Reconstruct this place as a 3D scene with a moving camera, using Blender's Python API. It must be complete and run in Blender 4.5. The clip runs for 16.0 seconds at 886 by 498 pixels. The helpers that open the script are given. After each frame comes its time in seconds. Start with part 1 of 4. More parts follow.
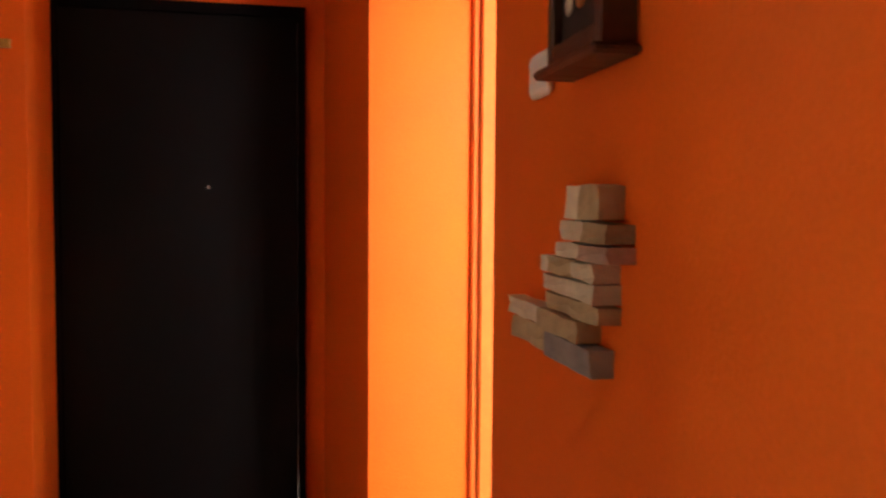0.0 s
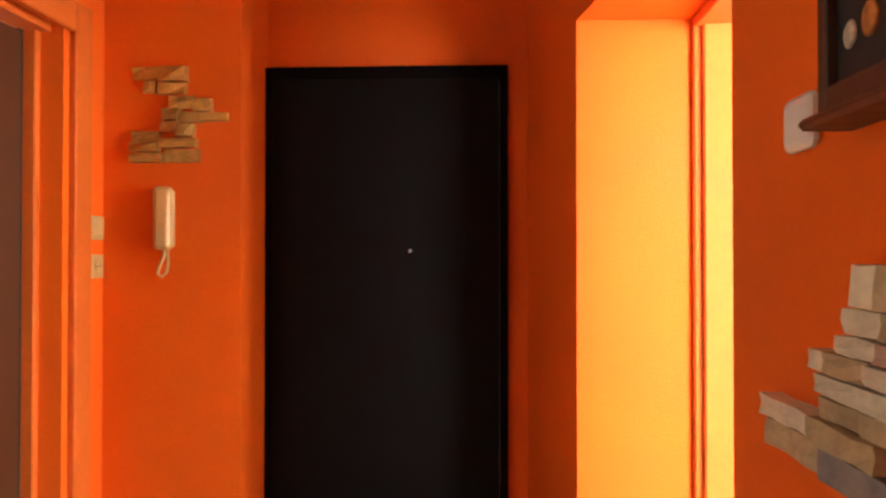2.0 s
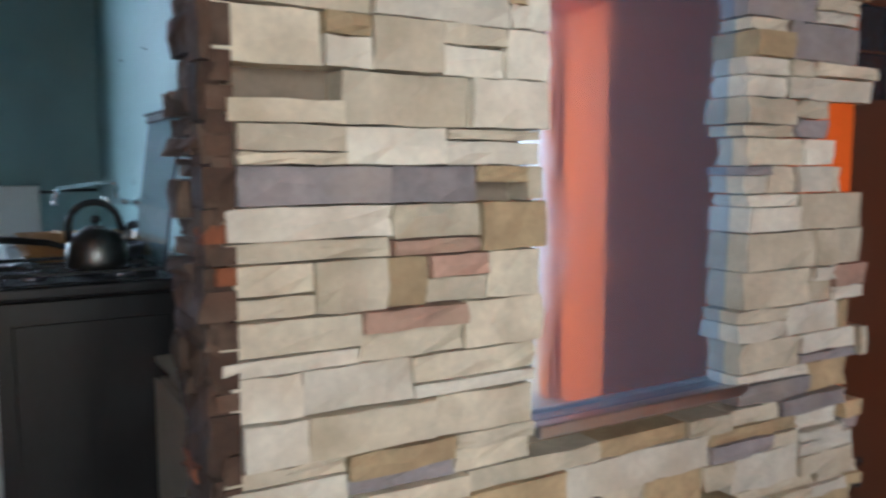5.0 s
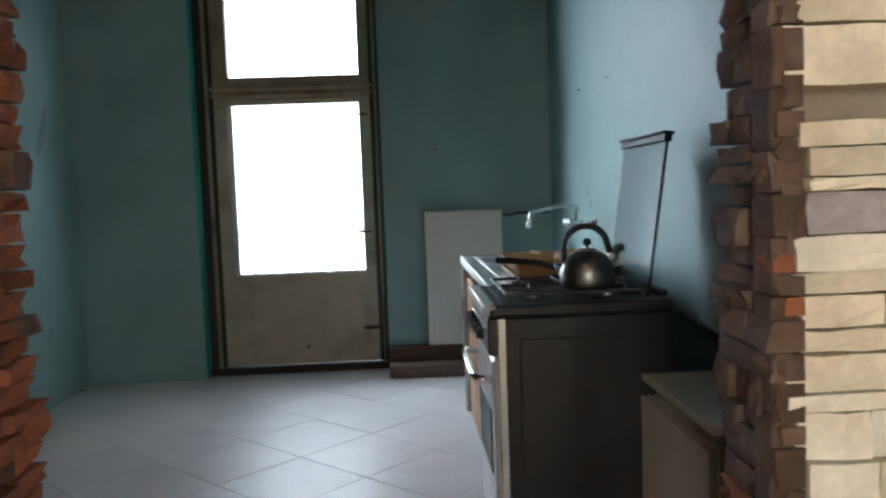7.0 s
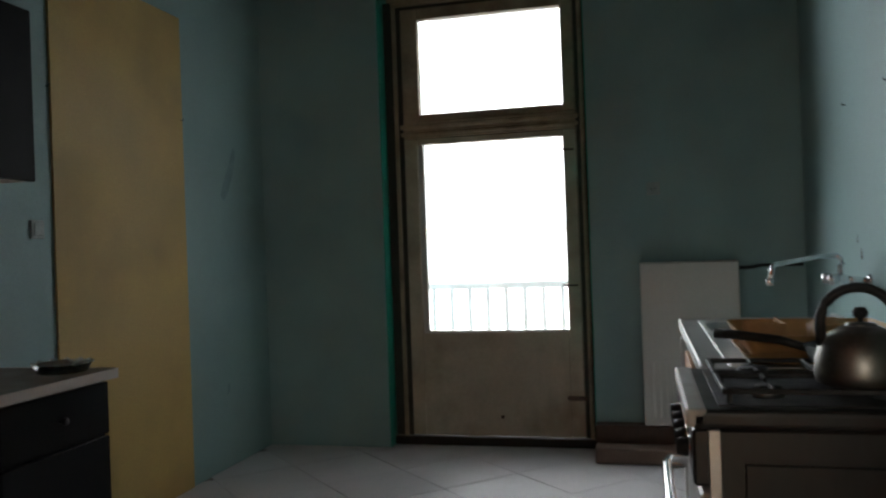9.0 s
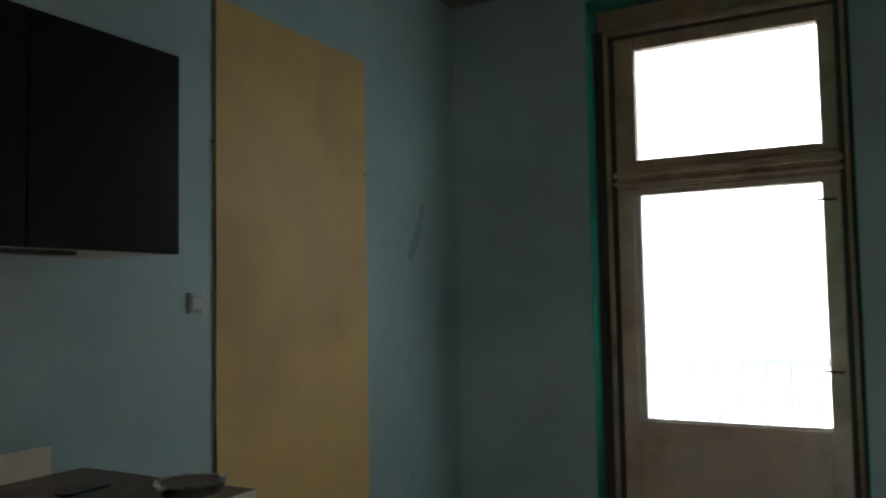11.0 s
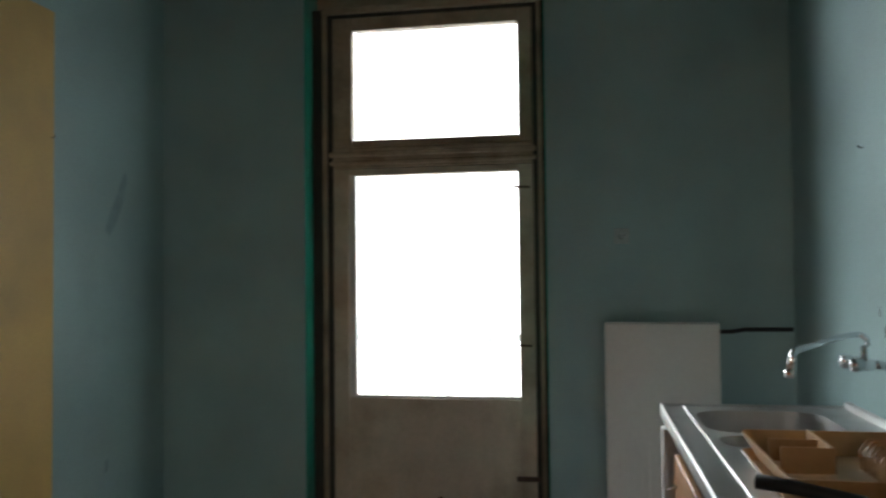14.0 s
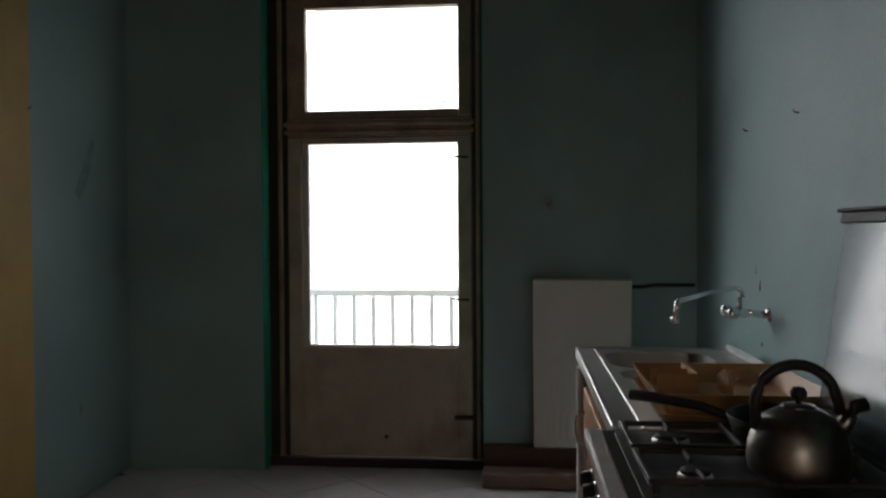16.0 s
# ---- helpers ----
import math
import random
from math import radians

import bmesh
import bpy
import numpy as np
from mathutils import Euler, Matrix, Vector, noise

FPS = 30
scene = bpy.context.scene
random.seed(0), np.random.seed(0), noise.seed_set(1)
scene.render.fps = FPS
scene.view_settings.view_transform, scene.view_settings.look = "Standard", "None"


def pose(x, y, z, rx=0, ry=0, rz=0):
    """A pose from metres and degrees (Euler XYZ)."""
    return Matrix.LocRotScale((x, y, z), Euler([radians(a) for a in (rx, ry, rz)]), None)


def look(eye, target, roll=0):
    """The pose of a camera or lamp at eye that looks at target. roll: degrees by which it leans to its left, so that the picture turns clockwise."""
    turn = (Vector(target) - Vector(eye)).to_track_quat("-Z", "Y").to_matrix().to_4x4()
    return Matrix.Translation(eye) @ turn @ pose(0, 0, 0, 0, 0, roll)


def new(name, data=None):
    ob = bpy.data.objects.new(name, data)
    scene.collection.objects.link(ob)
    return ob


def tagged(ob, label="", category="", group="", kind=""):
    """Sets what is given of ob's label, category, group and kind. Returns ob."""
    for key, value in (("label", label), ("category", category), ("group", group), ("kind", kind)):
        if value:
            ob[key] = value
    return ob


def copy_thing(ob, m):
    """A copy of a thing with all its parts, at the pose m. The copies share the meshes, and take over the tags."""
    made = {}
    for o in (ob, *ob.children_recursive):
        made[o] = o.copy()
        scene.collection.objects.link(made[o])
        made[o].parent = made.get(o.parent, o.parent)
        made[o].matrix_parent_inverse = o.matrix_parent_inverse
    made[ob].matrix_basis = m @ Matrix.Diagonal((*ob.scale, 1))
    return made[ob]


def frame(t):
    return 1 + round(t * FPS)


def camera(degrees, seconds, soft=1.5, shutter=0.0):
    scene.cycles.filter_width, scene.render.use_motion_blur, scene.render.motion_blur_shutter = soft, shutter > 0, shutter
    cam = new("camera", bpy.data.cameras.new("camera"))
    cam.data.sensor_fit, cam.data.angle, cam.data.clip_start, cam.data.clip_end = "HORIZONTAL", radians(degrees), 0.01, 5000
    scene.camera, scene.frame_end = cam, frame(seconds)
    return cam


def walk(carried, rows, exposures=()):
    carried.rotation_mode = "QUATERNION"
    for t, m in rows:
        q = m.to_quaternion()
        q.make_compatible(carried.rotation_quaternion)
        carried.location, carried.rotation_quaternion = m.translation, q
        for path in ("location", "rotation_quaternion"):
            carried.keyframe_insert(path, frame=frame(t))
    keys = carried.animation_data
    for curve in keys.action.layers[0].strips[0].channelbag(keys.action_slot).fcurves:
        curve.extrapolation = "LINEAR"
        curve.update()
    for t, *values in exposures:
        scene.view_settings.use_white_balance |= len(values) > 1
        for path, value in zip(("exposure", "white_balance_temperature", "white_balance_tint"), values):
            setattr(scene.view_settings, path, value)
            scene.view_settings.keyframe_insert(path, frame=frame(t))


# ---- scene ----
LENS = 57.5
PATH = [
    (0, (5.655, 1.1, 1.261), (6.043, 3.06, 1.157), 0.4),
    (0.5, (5.639, 1.155, 1.285), (5.863, 3.14, 1.179), 0.3),
    (1, (5.644, 1.221, 1.303), (5.735, 3.218, 1.241), 0.1),
    (1.5, (5.639, 1.268, 1.304), (5.645, 3.267, 1.32), -0.0),
    (2, (5.648, 1.288, 1.297), (5.549, 3.286, 1.324), 0.0),
    (2.5, (5.756, 1.312, 1.282), (5.417, 3.282, 1.252), 1.1),
    (3, (5.844, 1.302, 1.285), (5.2, 3.192, 1.166), 1.5),
    (3.5, (5.726, 1.184, 1.218), (4.869, 2.985, 1.07), -0.4),
    (4, (5.628, 1.042, 1.218), (4.505, 2.688, 1.048), 0.5),
    (4.5, (5.645, 1.017, 1.229), (4.211, 2.395, 1.024), 0.1),
    (5, (5.647, 0.978, 1.223), (3.94, 2.001, 1.02), 0.0),
    (5.2, (5.645, 0.944, 1.219), (3.865, 1.835, 1.025), 0.1),
    (7.3, (5.564, 0.73, 1.25), (3.568, 0.74, 1.135), -1.7),
    (7.5, (5.507, 0.754, 1.237), (3.509, 0.709, 1.146), -1.2),
    (8, (5.172, 0.824, 1.226), (3.182, 0.629, 1.177), -1.6),
    (8.5, (5.03, 0.869, 1.215), (3.06, 0.524, 1.191), -2.0),
    (9, (4.797, 0.905, 1.223), (2.856, 0.423, 1.224), -2.0),
    (9.5, (4.566, 0.853, 1.262), (2.653, 0.272, 1.305), -1.9),
    (10, (4.384, 0.767, 1.309), (2.511, 0.074, 1.405), -1.4),
    (12.3, (3.996, 0.641, 1.388), (2.349, -0.49, 1.472), -1.4),
    (12.5, (3.988, 0.631, 1.387), (2.298, -0.437, 1.464), -1.1),
    (13, (4.043, 0.684, 1.369), (2.23, -0.158, 1.427), -0.7),
    (13.5, (4.119, 0.758, 1.304), (2.218, 0.142, 1.388), -0.3),
    (14, (4.073, 0.788, 1.346), (2.073, 0.438, 1.412), -0.6),
    (14.5, (4.112, 0.795, 1.379), (2.116, 0.646, 1.417), -0.55),
    (15, (4.220, 0.785, 1.374), (2.222, 0.704, 1.392), -0.35),
    (15.5, (4.332, 0.818, 1.351), (2.338, 0.678, 1.348), -0.25),
    (16, (4.515, 0.828, 1.364), (2.525, 0.630, 1.324), -0.35),]
EXPOSURES = [(0, 2.2, 6500, 10), (1.5, 2.5, 6500, 9), (2, 2.8, 6450, 8), (2.5, 2.95, 6000, 4), (3.5, 3.0, 5000, 0), (4, 2.7, 5050, 1), (4.5, 1.85, 5150, 3), (5, 1.3, 5000, 4), (5.2, 1.25, 5000, 4), (7.3, 1.5, 5800, 4), (8, 1.35, 6000, 6), (9, 0.7, 6350, 8), (10.2, 0.35, 6400, 10), (12.3, 2.55, 6400, 10), (13.2, 2.15, 6400, 10), (14, 1.2, 6450, 9), (14.5, 0.8, 6450, 9), (15, 0.4, 6600, 13), (16, 0.1, 6700, 14)]
cam = camera(LENS, 16.0, soft=2.3, shutter=0.4)
walk(cam, [(t, look(eye, target, roll)) for t, eye, target, roll in PATH], EXPOSURES)

# ---- sky and large lights ----
world = bpy.data.worlds.new("overcast_sky")
scene.world = world
world.use_nodes = True
wn = world.node_tree
sky = wn.nodes.new("ShaderNodeTexSky")
sky.sky_type = 'NISHITA'
sky.sun_disc = False
sky.sun_elevation = radians(73)
sky.sun_rotation = radians(31)
sky.air_density, sky.dust_density = 1.0, 0.6
cloud = wn.nodes.new("ShaderNodeHueSaturation")
cloud.inputs["Saturation"].default_value = 0.2
wn.links.new(sky.outputs[0], cloud.inputs["Color"])
wn.links.new(cloud.outputs[0], wn.nodes["Background"].inputs[0])
wn.nodes["Background"].inputs[1].default_value = 0.15

sun_data = bpy.data.lights.new("sun", 'SUN')
sun_data.energy, sun_data.angle, sun_data.color = 1.4, radians(15), (1.0, 0.96, 0.9)
sun = new("sun", sun_data)
sun.matrix_world = look((3, 5, 20), (0, 0, 0))


def window_light(name, eye, target, w, h, power, colour):
    """Sky light entering by a window."""
    d = bpy.data.lights.new(name, 'AREA')
    d.shape, d.size, d.size_y, d.energy, d.color = 'RECTANGLE', w, h, power, colour
    o = new(name, d)
    o.matrix_world = look(eye, target)
    return o


KITCHEN_SKY = 245
ROOM_SKY = 64
ROOM_SKY_EAST = 33
window_light("sky_over_balcony", (-2.1, -2.4, 3.0), (1.5, 1.4, 0.8), 3.2, 3.0, KITCHEN_SKY, (0.94, 0.98, 1.0))
window_light("sky_at_room_window", (7.5, 0.52, 1.55), (7.0, 3.4, 1.2), 1.5, 1.5, ROOM_SKY, (1.0, 0.92, 0.78))
window_light("sky_at_east_window", (9.36, 2.75, 1.55), (5.0, 2.9, 1.1), 1.4, 1.4, ROOM_SKY_EAST, (1.0, 0.94, 0.84))


# ---- materials ----
def mat(name, base, rough=0.6, metal=0.0, vary=0.12, scale=6.0, fine=90.0, bump=0.15, stain=None, stain_amount=0.0,
        stain_scale=1.6, per_object=0.0, coat=0.0, stretch=(1, 1, 1), spec=0.5):
    m = bpy.data.materials.new(name)
    m.use_nodes = True
    nt = m.node_tree
    b = nt.nodes["Principled BSDF"]
    b.inputs["Roughness"].default_value = rough
    b.inputs["Metallic"].default_value = metal
    b.inputs["Coat Weight"].default_value = coat
    b.inputs["Specular IOR Level"].default_value = spec
    tc = nt.nodes.new("ShaderNodeTexCoord")
    mp = nt.nodes.new("ShaderNodeMapping")
    mp.inputs["Scale"].default_value = stretch
    nt.links.new(tc.outputs["Object"], mp.inputs[0])
    vec = mp.outputs[0]
    if per_object:
        oi = nt.nodes.new("ShaderNodeObjectInfo")
        ad = nt.nodes.new("ShaderNodeVectorMath")
        sc = nt.nodes.new("ShaderNodeVectorMath")
        sc.operation = 'SCALE'
        co = nt.nodes.new("ShaderNodeCombineXYZ")
        for k in range(3):
            nt.links.new(oi.outputs["Random"], co.inputs[k])
        nt.links.new(co.outputs[0], sc.inputs[0])
        sc.inputs["Scale"].default_value = 37.0
        nt.links.new(vec, ad.inputs[0])
        nt.links.new(sc.outputs[0], ad.inputs[1])
        vec = ad.outputs[0]

    def nz(s, detail=5.0):
        n = nt.nodes.new("ShaderNodeTexNoise")
        n.inputs["Scale"].default_value = s
        n.inputs["Detail"].default_value = detail
        nt.links.new(vec, n.inputs["Vector"])
        return n.outputs["Fac"]

    def ramp(src, lo, hi, a, c):
        r = nt.nodes.new("ShaderNodeMapRange")
        r.inputs["From Min"].default_value, r.inputs["From Max"].default_value = lo, hi
        r.inputs["To Min"].default_value, r.inputs["To Max"].default_value = a, c
        nt.links.new(src, r.inputs["Value"])
        return r.outputs[0]

    big, small = nz(scale), nz(fine, 8.0)
    hsv = nt.nodes.new("ShaderNodeHueSaturation")
    hsv.inputs["Color"].default_value = (*base, 1)
    mul = nt.nodes.new("ShaderNodeMath")
    mul.operation = 'MULTIPLY'
    nt.links.new(ramp(big, 0.3, 0.7, 1 - vary, 1 + vary), mul.inputs[0])
    nt.links.new(ramp(small, 0.3, 0.7, 1 - vary * 0.5, 1 + vary * 0.5), mul.inputs[1])
    val = mul.outputs[0]
    if per_object:
        m2 = nt.nodes.new("ShaderNodeMath")
        m2.operation = 'MULTIPLY'
        nt.links.new(val, m2.inputs[0])
        nt.links.new(ramp(oi.outputs["Random"], 0, 1, 1 - per_object, 1 + per_object), m2.inputs[1])
        val = m2.outputs[0]
    nt.links.new(val, hsv.inputs["Value"])
    col = hsv.outputs[0]
    if stain:
        mix = nt.nodes.new("ShaderNodeMix")
        mix.data_type = 'RGBA'
        nt.links.new(ramp(nz(stain_scale, 6.0), 0.48, 0.72, 0.0, stain_amount), mix.inputs["Factor"])
        nt.links.new(col, mix.inputs["A"])
        mix.inputs["B"].default_value = (*stain, 1)
        col = mix.outputs["Result"]
    nt.links.new(col, b.inputs["Base Color"])
    nt.links.new(ramp(big, 0.3, 0.7, max(rough - 0.08, 0.02), min(rough + 0.08, 1)), b.inputs["Roughness"])
    if bump:
        bp = nt.nodes.new("ShaderNodeBump")
        bp.inputs["Strength"].default_value = bump
        bp.inputs["Distance"].default_value = 0.004
        nt.links.new(small, bp.inputs["Height"])
        nt.links.new(bp.outputs[0], b.inputs["Normal"])
    return m


ORANGE = mat("orange_wall_paint", (0.78, 0.128, 0.010), 0.6, vary=0.07, scale=2.2, fine=140, bump=0.25, stain=(0.72, 0.12, 0.025), stain_amount=0.5, stain_scale=1.3, spec=0.12)
TEAL = mat("pale_teal_paint", (0.25, 0.365, 0.36), 0.6, vary=0.10, scale=1.8, fine=120, bump=0.2, stain=(0.16, 0.25, 0.255), stain_amount=0.6, stain_scale=1.1)
GREEN_REVEAL = mat("green_gloss_paint", (0.01, 0.24, 0.17), 0.35, vary=0.12, scale=5, fine=80, bump=0.1)
OCHRE = mat("ochre_board", (0.47, 0.32, 0.10), 0.6, vary=0.10, scale=2.0, fine=70, bump=0.1, stain=(0.33, 0.23, 0.09), stain_amount=0.7, stain_scale=1.9)
WHITE_WALL = mat("white_wall_paint", (0.78, 0.76, 0.72), 0.7, vary=0.04, scale=2, bump=0.1)
# Unseen kitchen ceiling: colour kept dark to deepen the shade on the upper walls.
CEIL_DARK = mat("dark_low_bounce_ceiling", (0.15, 0.15, 0.135), 0.85, vary=0.12, scale=2, bump=0.2, stain=(0.08, 0.075, 0.07), stain_amount=0.6)
CEIL = mat("ceiling_whitewash", (0.55, 0.56, 0.54), 0.8, vary=0.06, scale=2, bump=0.15)
STONES = [
    mat("cream_stone", (0.60, 0.52, 0.38), 0.85, vary=0.16, scale=9, fine=60, bump=0.9, per_object=0.16, stain=(0.36, 0.28, 0.17), stain_amount=0.55, stain_scale=7),
    mat("tan_stone", (0.42, 0.31, 0.17), 0.85, vary=0.2, scale=9, fine=60, bump=0.9, per_object=0.2, stain=(0.26, 0.18, 0.1), stain_amount=0.6, stain_scale=7),
    mat("rust_stone", (0.40, 0.25, 0.18), 0.85, vary=0.2, scale=9, fine=60, bump=0.9, per_object=0.15, stain=(0.4, 0.3, 0.2), stain_amount=0.5, stain_scale=7),
    mat("slate_stone", (0.27, 0.235, 0.23), 0.85, vary=0.2, scale=9, fine=60, bump=0.9, per_object=0.2, stain=(0.4, 0.33, 0.25), stain_amount=0.5, stain_scale=7),
    mat("pale_stone", (0.68, 0.62, 0.50), 0.85, vary=0.14, scale=9, fine=60, bump=0.9, per_object=0.14, stain=(0.48, 0.38, 0.25), stain_amount=0.5, stain_scale=6),
]
GOLD_STONE = mat("gold_stone", (0.50, 0.26, 0.055), 0.42, vary=0.3, scale=14, fine=70, bump=1.0, per_object=0.2, stain=(0.18, 0.07, 0.02), stain_amount=0.7, stain_scale=14)
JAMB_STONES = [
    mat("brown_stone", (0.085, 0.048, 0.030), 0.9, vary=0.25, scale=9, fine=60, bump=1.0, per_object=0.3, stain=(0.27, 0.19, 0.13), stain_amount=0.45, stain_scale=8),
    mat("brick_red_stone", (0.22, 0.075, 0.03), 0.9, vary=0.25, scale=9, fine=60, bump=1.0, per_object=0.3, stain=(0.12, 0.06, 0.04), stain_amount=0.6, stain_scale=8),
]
MORTAR = mat("dark_mortar", (0.26, 0.20, 0.14), 0.95, vary=0.15, scale=12, fine=90, bump=0.6)
BLACK_DOOR = mat("black_door_lacquer", (0.004, 0.003, 0.004), 0.42, vary=0.1, scale=3, fine=40, bump=0.01, spec=0.12)
BROWN_DOOR = mat("brown_door_paint", (0.065, 0.021, 0.007), 0.5, vary=0.08, scale=2.5, fine=60, bump=0.08)
CASING = mat("orange_gloss_casing", (0.58, 0.12, 0.018), 0.6, vary=0.1, scale=5, fine=50, bump=0.1, spec=0.15)
DARK_WOOD = mat("dark_stained_wood", (0.055, 0.022, 0.01), 0.5, vary=0.25, scale=8, fine=60, bump=0.2, stretch=(1, 8, 1))
BASEBOARD = mat("black_brown_skirting", (0.03, 0.018, 0.012), 0.45, vary=0.2, scale=8, fine=60, bump=0.1)
OLD_WHITE = mat("yellowed_white_gloss", (0.46, 0.40, 0.31), 0.45, vary=0.10, scale=4, fine=40, bump=0.25, stain=(0.2, 0.15, 0.09), stain_amount=0.6, stain_scale=3.5)
BROWNED = mat("browned_window_paint", (0.33, 0.26, 0.18), 0.5, vary=0.15, scale=5, fine=40, bump=0.3, stain=(0.12, 0.07, 0.04), stain_amount=0.7, stain_scale=4)
RAD = mat("radiator_enamel", (0.52, 0.51, 0.47), 0.4, vary=0.05, scale=3, fine=50, bump=0.05)
# Yellow tone carries the warm light bounced off the orange hall walls.
WARM_IVORY = mat("warm_bounce_ivory_plastic", (0.58, 0.37, 0.14), 0.4, vary=0.05, scale=10, fine=90, bump=0.03)
WHITE_PLASTIC = mat("white_plastic", (0.72, 0.70, 0.64), 0.4, vary=0.05, scale=10, fine=90, bump=0.03)
BLACK = mat("black_gloss_front", (0.005, 0.005, 0.006), 0.40, vary=0.1, scale=4, fine=50, bump=0.0, spec=0.08)
BLACK_MATT = mat("black_matt", (0.012, 0.012, 0.012), 0.6, vary=0.2, scale=10, fine=90, bump=0.1)
CAST = mat("cast_iron", (0.015, 0.014, 0.013), 0.55, vary=0.25, scale=20, fine=160, bump=0.4)
STEEL = mat("brushed_steel", (0.52, 0.52, 0.51), 0.40, metal=1.0, vary=0.08, scale=6, fine=180, bump=0.06, stain=(0.3, 0.28, 0.26), stain_amount=0.5, stain_scale=5)
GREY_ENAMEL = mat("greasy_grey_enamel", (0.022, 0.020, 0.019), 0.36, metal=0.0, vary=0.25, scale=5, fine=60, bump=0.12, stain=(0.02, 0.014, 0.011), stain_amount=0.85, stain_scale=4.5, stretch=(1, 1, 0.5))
WHITE_ENAMEL = mat("white_enamel", (0.60, 0.59, 0.57), 0.38, vary=0.08, scale=6, fine=60, bump=0.03, stain=(0.3, 0.25, 0.2), stain_amount=0.4, stain_scale=8)
CHROME = mat("chrome", (0.75, 0.75, 0.76), 0.1, metal=1.0, vary=0.04, scale=20, fine=120, bump=0.0)
ALU = mat("aluminium", (0.55, 0.56, 0.57), 0.35, metal=1.0, vary=0.08, scale=12, fine=150, bump=0.05)
WORKTOP = mat("brown_worktop", (0.11, 0.075, 0.05), 0.4, vary=0.25, scale=12, fine=120, bump=0.06, stain=(0.2, 0.15, 0.11), stain_amount=0.5, stain_scale=9)
EDGE = mat("pale_worktop_edge", (0.45, 0.42, 0.38), 0.5, vary=0.08, scale=10, bump=0.03)
WOOD_DOOR = mat("orange_wood_veneer", (0.42, 0.20, 0.07), 0.45, vary=0.16, scale=6, fine=50, bump=0.08, stretch=(6, 6, 0.8))
CRATE = mat("tan_plastic", (0.42, 0.24, 0.10), 0.45, vary=0.1, scale=6, fine=80, bump=0.05)
BOARD = mat("beige_panel_board", (0.50, 0.46, 0.36), 0.6, vary=0.08, scale=5, fine=70, bump=0.08, stain=(0.33, 0.28, 0.2), stain_amount=0.5, stain_scale=5)
TILE = mat("pale_floor_tile", (0.55, 0.52, 0.53), 0.40, vary=0.08, scale=5, fine=60, bump=0.12, per_object=0.04, spec=0.8)
GROUT = mat("floor_grout", (0.22, 0.20, 0.19), 0.9, vary=0.15, scale=12, bump=0.3)
HALL_FLOOR = mat("hall_floor_vinyl", (0.30, 0.24, 0.19), 0.4, vary=0.15, scale=5, fine=60, bump=0.1, stretch=(1, 6, 1))
ROOM_FLOOR = mat("pale_room_parquet", (0.52, 0.38, 0.22), 0.4, vary=0.15, scale=5, fine=60, bump=0.1, stretch=(1, 6, 1))
CONCRETE = mat("balcony_concrete", (0.56, 0.55, 0.53), 0.9, vary=0.12, scale=4, fine=60, bump=0.4)
GROUND = mat("pale_street", (0.72, 0.72, 0.70), 0.9, vary=0.1, scale=0.05, fine=0.4, bump=0.1)
# Near-black colour holds the shadow between the reveal and the door leaf.
FRAME_DARK = mat("shadowed_frame_paint", (0.035, 0.03, 0.022), 0.6, vary=0.25, scale=6, fine=40, bump=0.3)
RAILING = mat("pale_railing_paint", (0.86, 0.85, 0.87), 0.5, vary=0.08, scale=10, bump=0.1)
BLUE = mat("blue_cloth", (0.03, 0.16, 0.42), 0.8, vary=0.12, scale=8, fine=200, bump=0.3)
DIRT = mat("wall_grime", (0.06, 0.055, 0.05), 0.9, vary=0.2, scale=20, bump=0.1)
GREY_SCUFF = mat("grey_scuffed_paint", (0.19, 0.285, 0.285), 0.7, vary=0.15, scale=14, bump=0.1)


def glass_mat(name, tint=(1, 1, 1), rough=0.0, ior=1.45):
    m = bpy.data.materials.new(name)
    m.use_nodes = True
    b = m.node_tree.nodes["Principled BSDF"]
    b.inputs["Base Color"].default_value = (*tint, 1)
    b.inputs["Transmission Weight"].default_value = 1.0
    b.inputs["Roughness"].default_value = rough
    b.inputs["IOR"].default_value = ior
    return m


SKY_GLOW = bpy.data.materials.new("overcast_glow")
SKY_GLOW.use_nodes = True
SKY_GLOW.node_tree.nodes["Principled BSDF"].inputs["Base Color"].default_value = (0.9, 0.9, 0.9, 1)
SKY_GLOW.node_tree.nodes["Principled BSDF"].inputs["Emission Color"].default_value = (0.98, 0.98, 1.0, 1)
SKY_GLOW.node_tree.nodes["Principled BSDF"].inputs["Emission Strength"].default_value = 2.2
GLASS = glass_mat("window_glass", (0.97, 0.99, 0.99))
LID_GLASS = glass_mat("smoky_lid_glass", (0.40, 0.44, 0.46), 0.12)
CUT_GLASS = glass_mat("cut_glass", (0.9, 0.92, 0.92), 0.05, 1.5)
DARK_GLASS = mat("dark_door_glass", (0.02, 0.025, 0.03), 0.15, vary=0.2, scale=30, fine=120, bump=0.3)
MIRROR = bpy.data.materials.new("dusty_sky_hazed_mirror")
MIRROR.use_nodes = True
_b = MIRROR.node_tree.nodes["Principled BSDF"]
_b.inputs["Metallic"].default_value = 0.88
# Blue base colour paints the skylight haze into the mirror.
_b.inputs["Base Color"].default_value = (0.56, 0.70, 0.94, 1)
_n = MIRROR.node_tree.nodes.new("ShaderNodeTexNoise")
_n.inputs["Scale"].default_value = 5.0
_n.inputs["Detail"].default_value = 8.0
_r = MIRROR.node_tree.nodes.new("ShaderNodeMapRange")
_r.inputs["From Min"].default_value, _r.inputs["From Max"].default_value = 0.42, 0.75
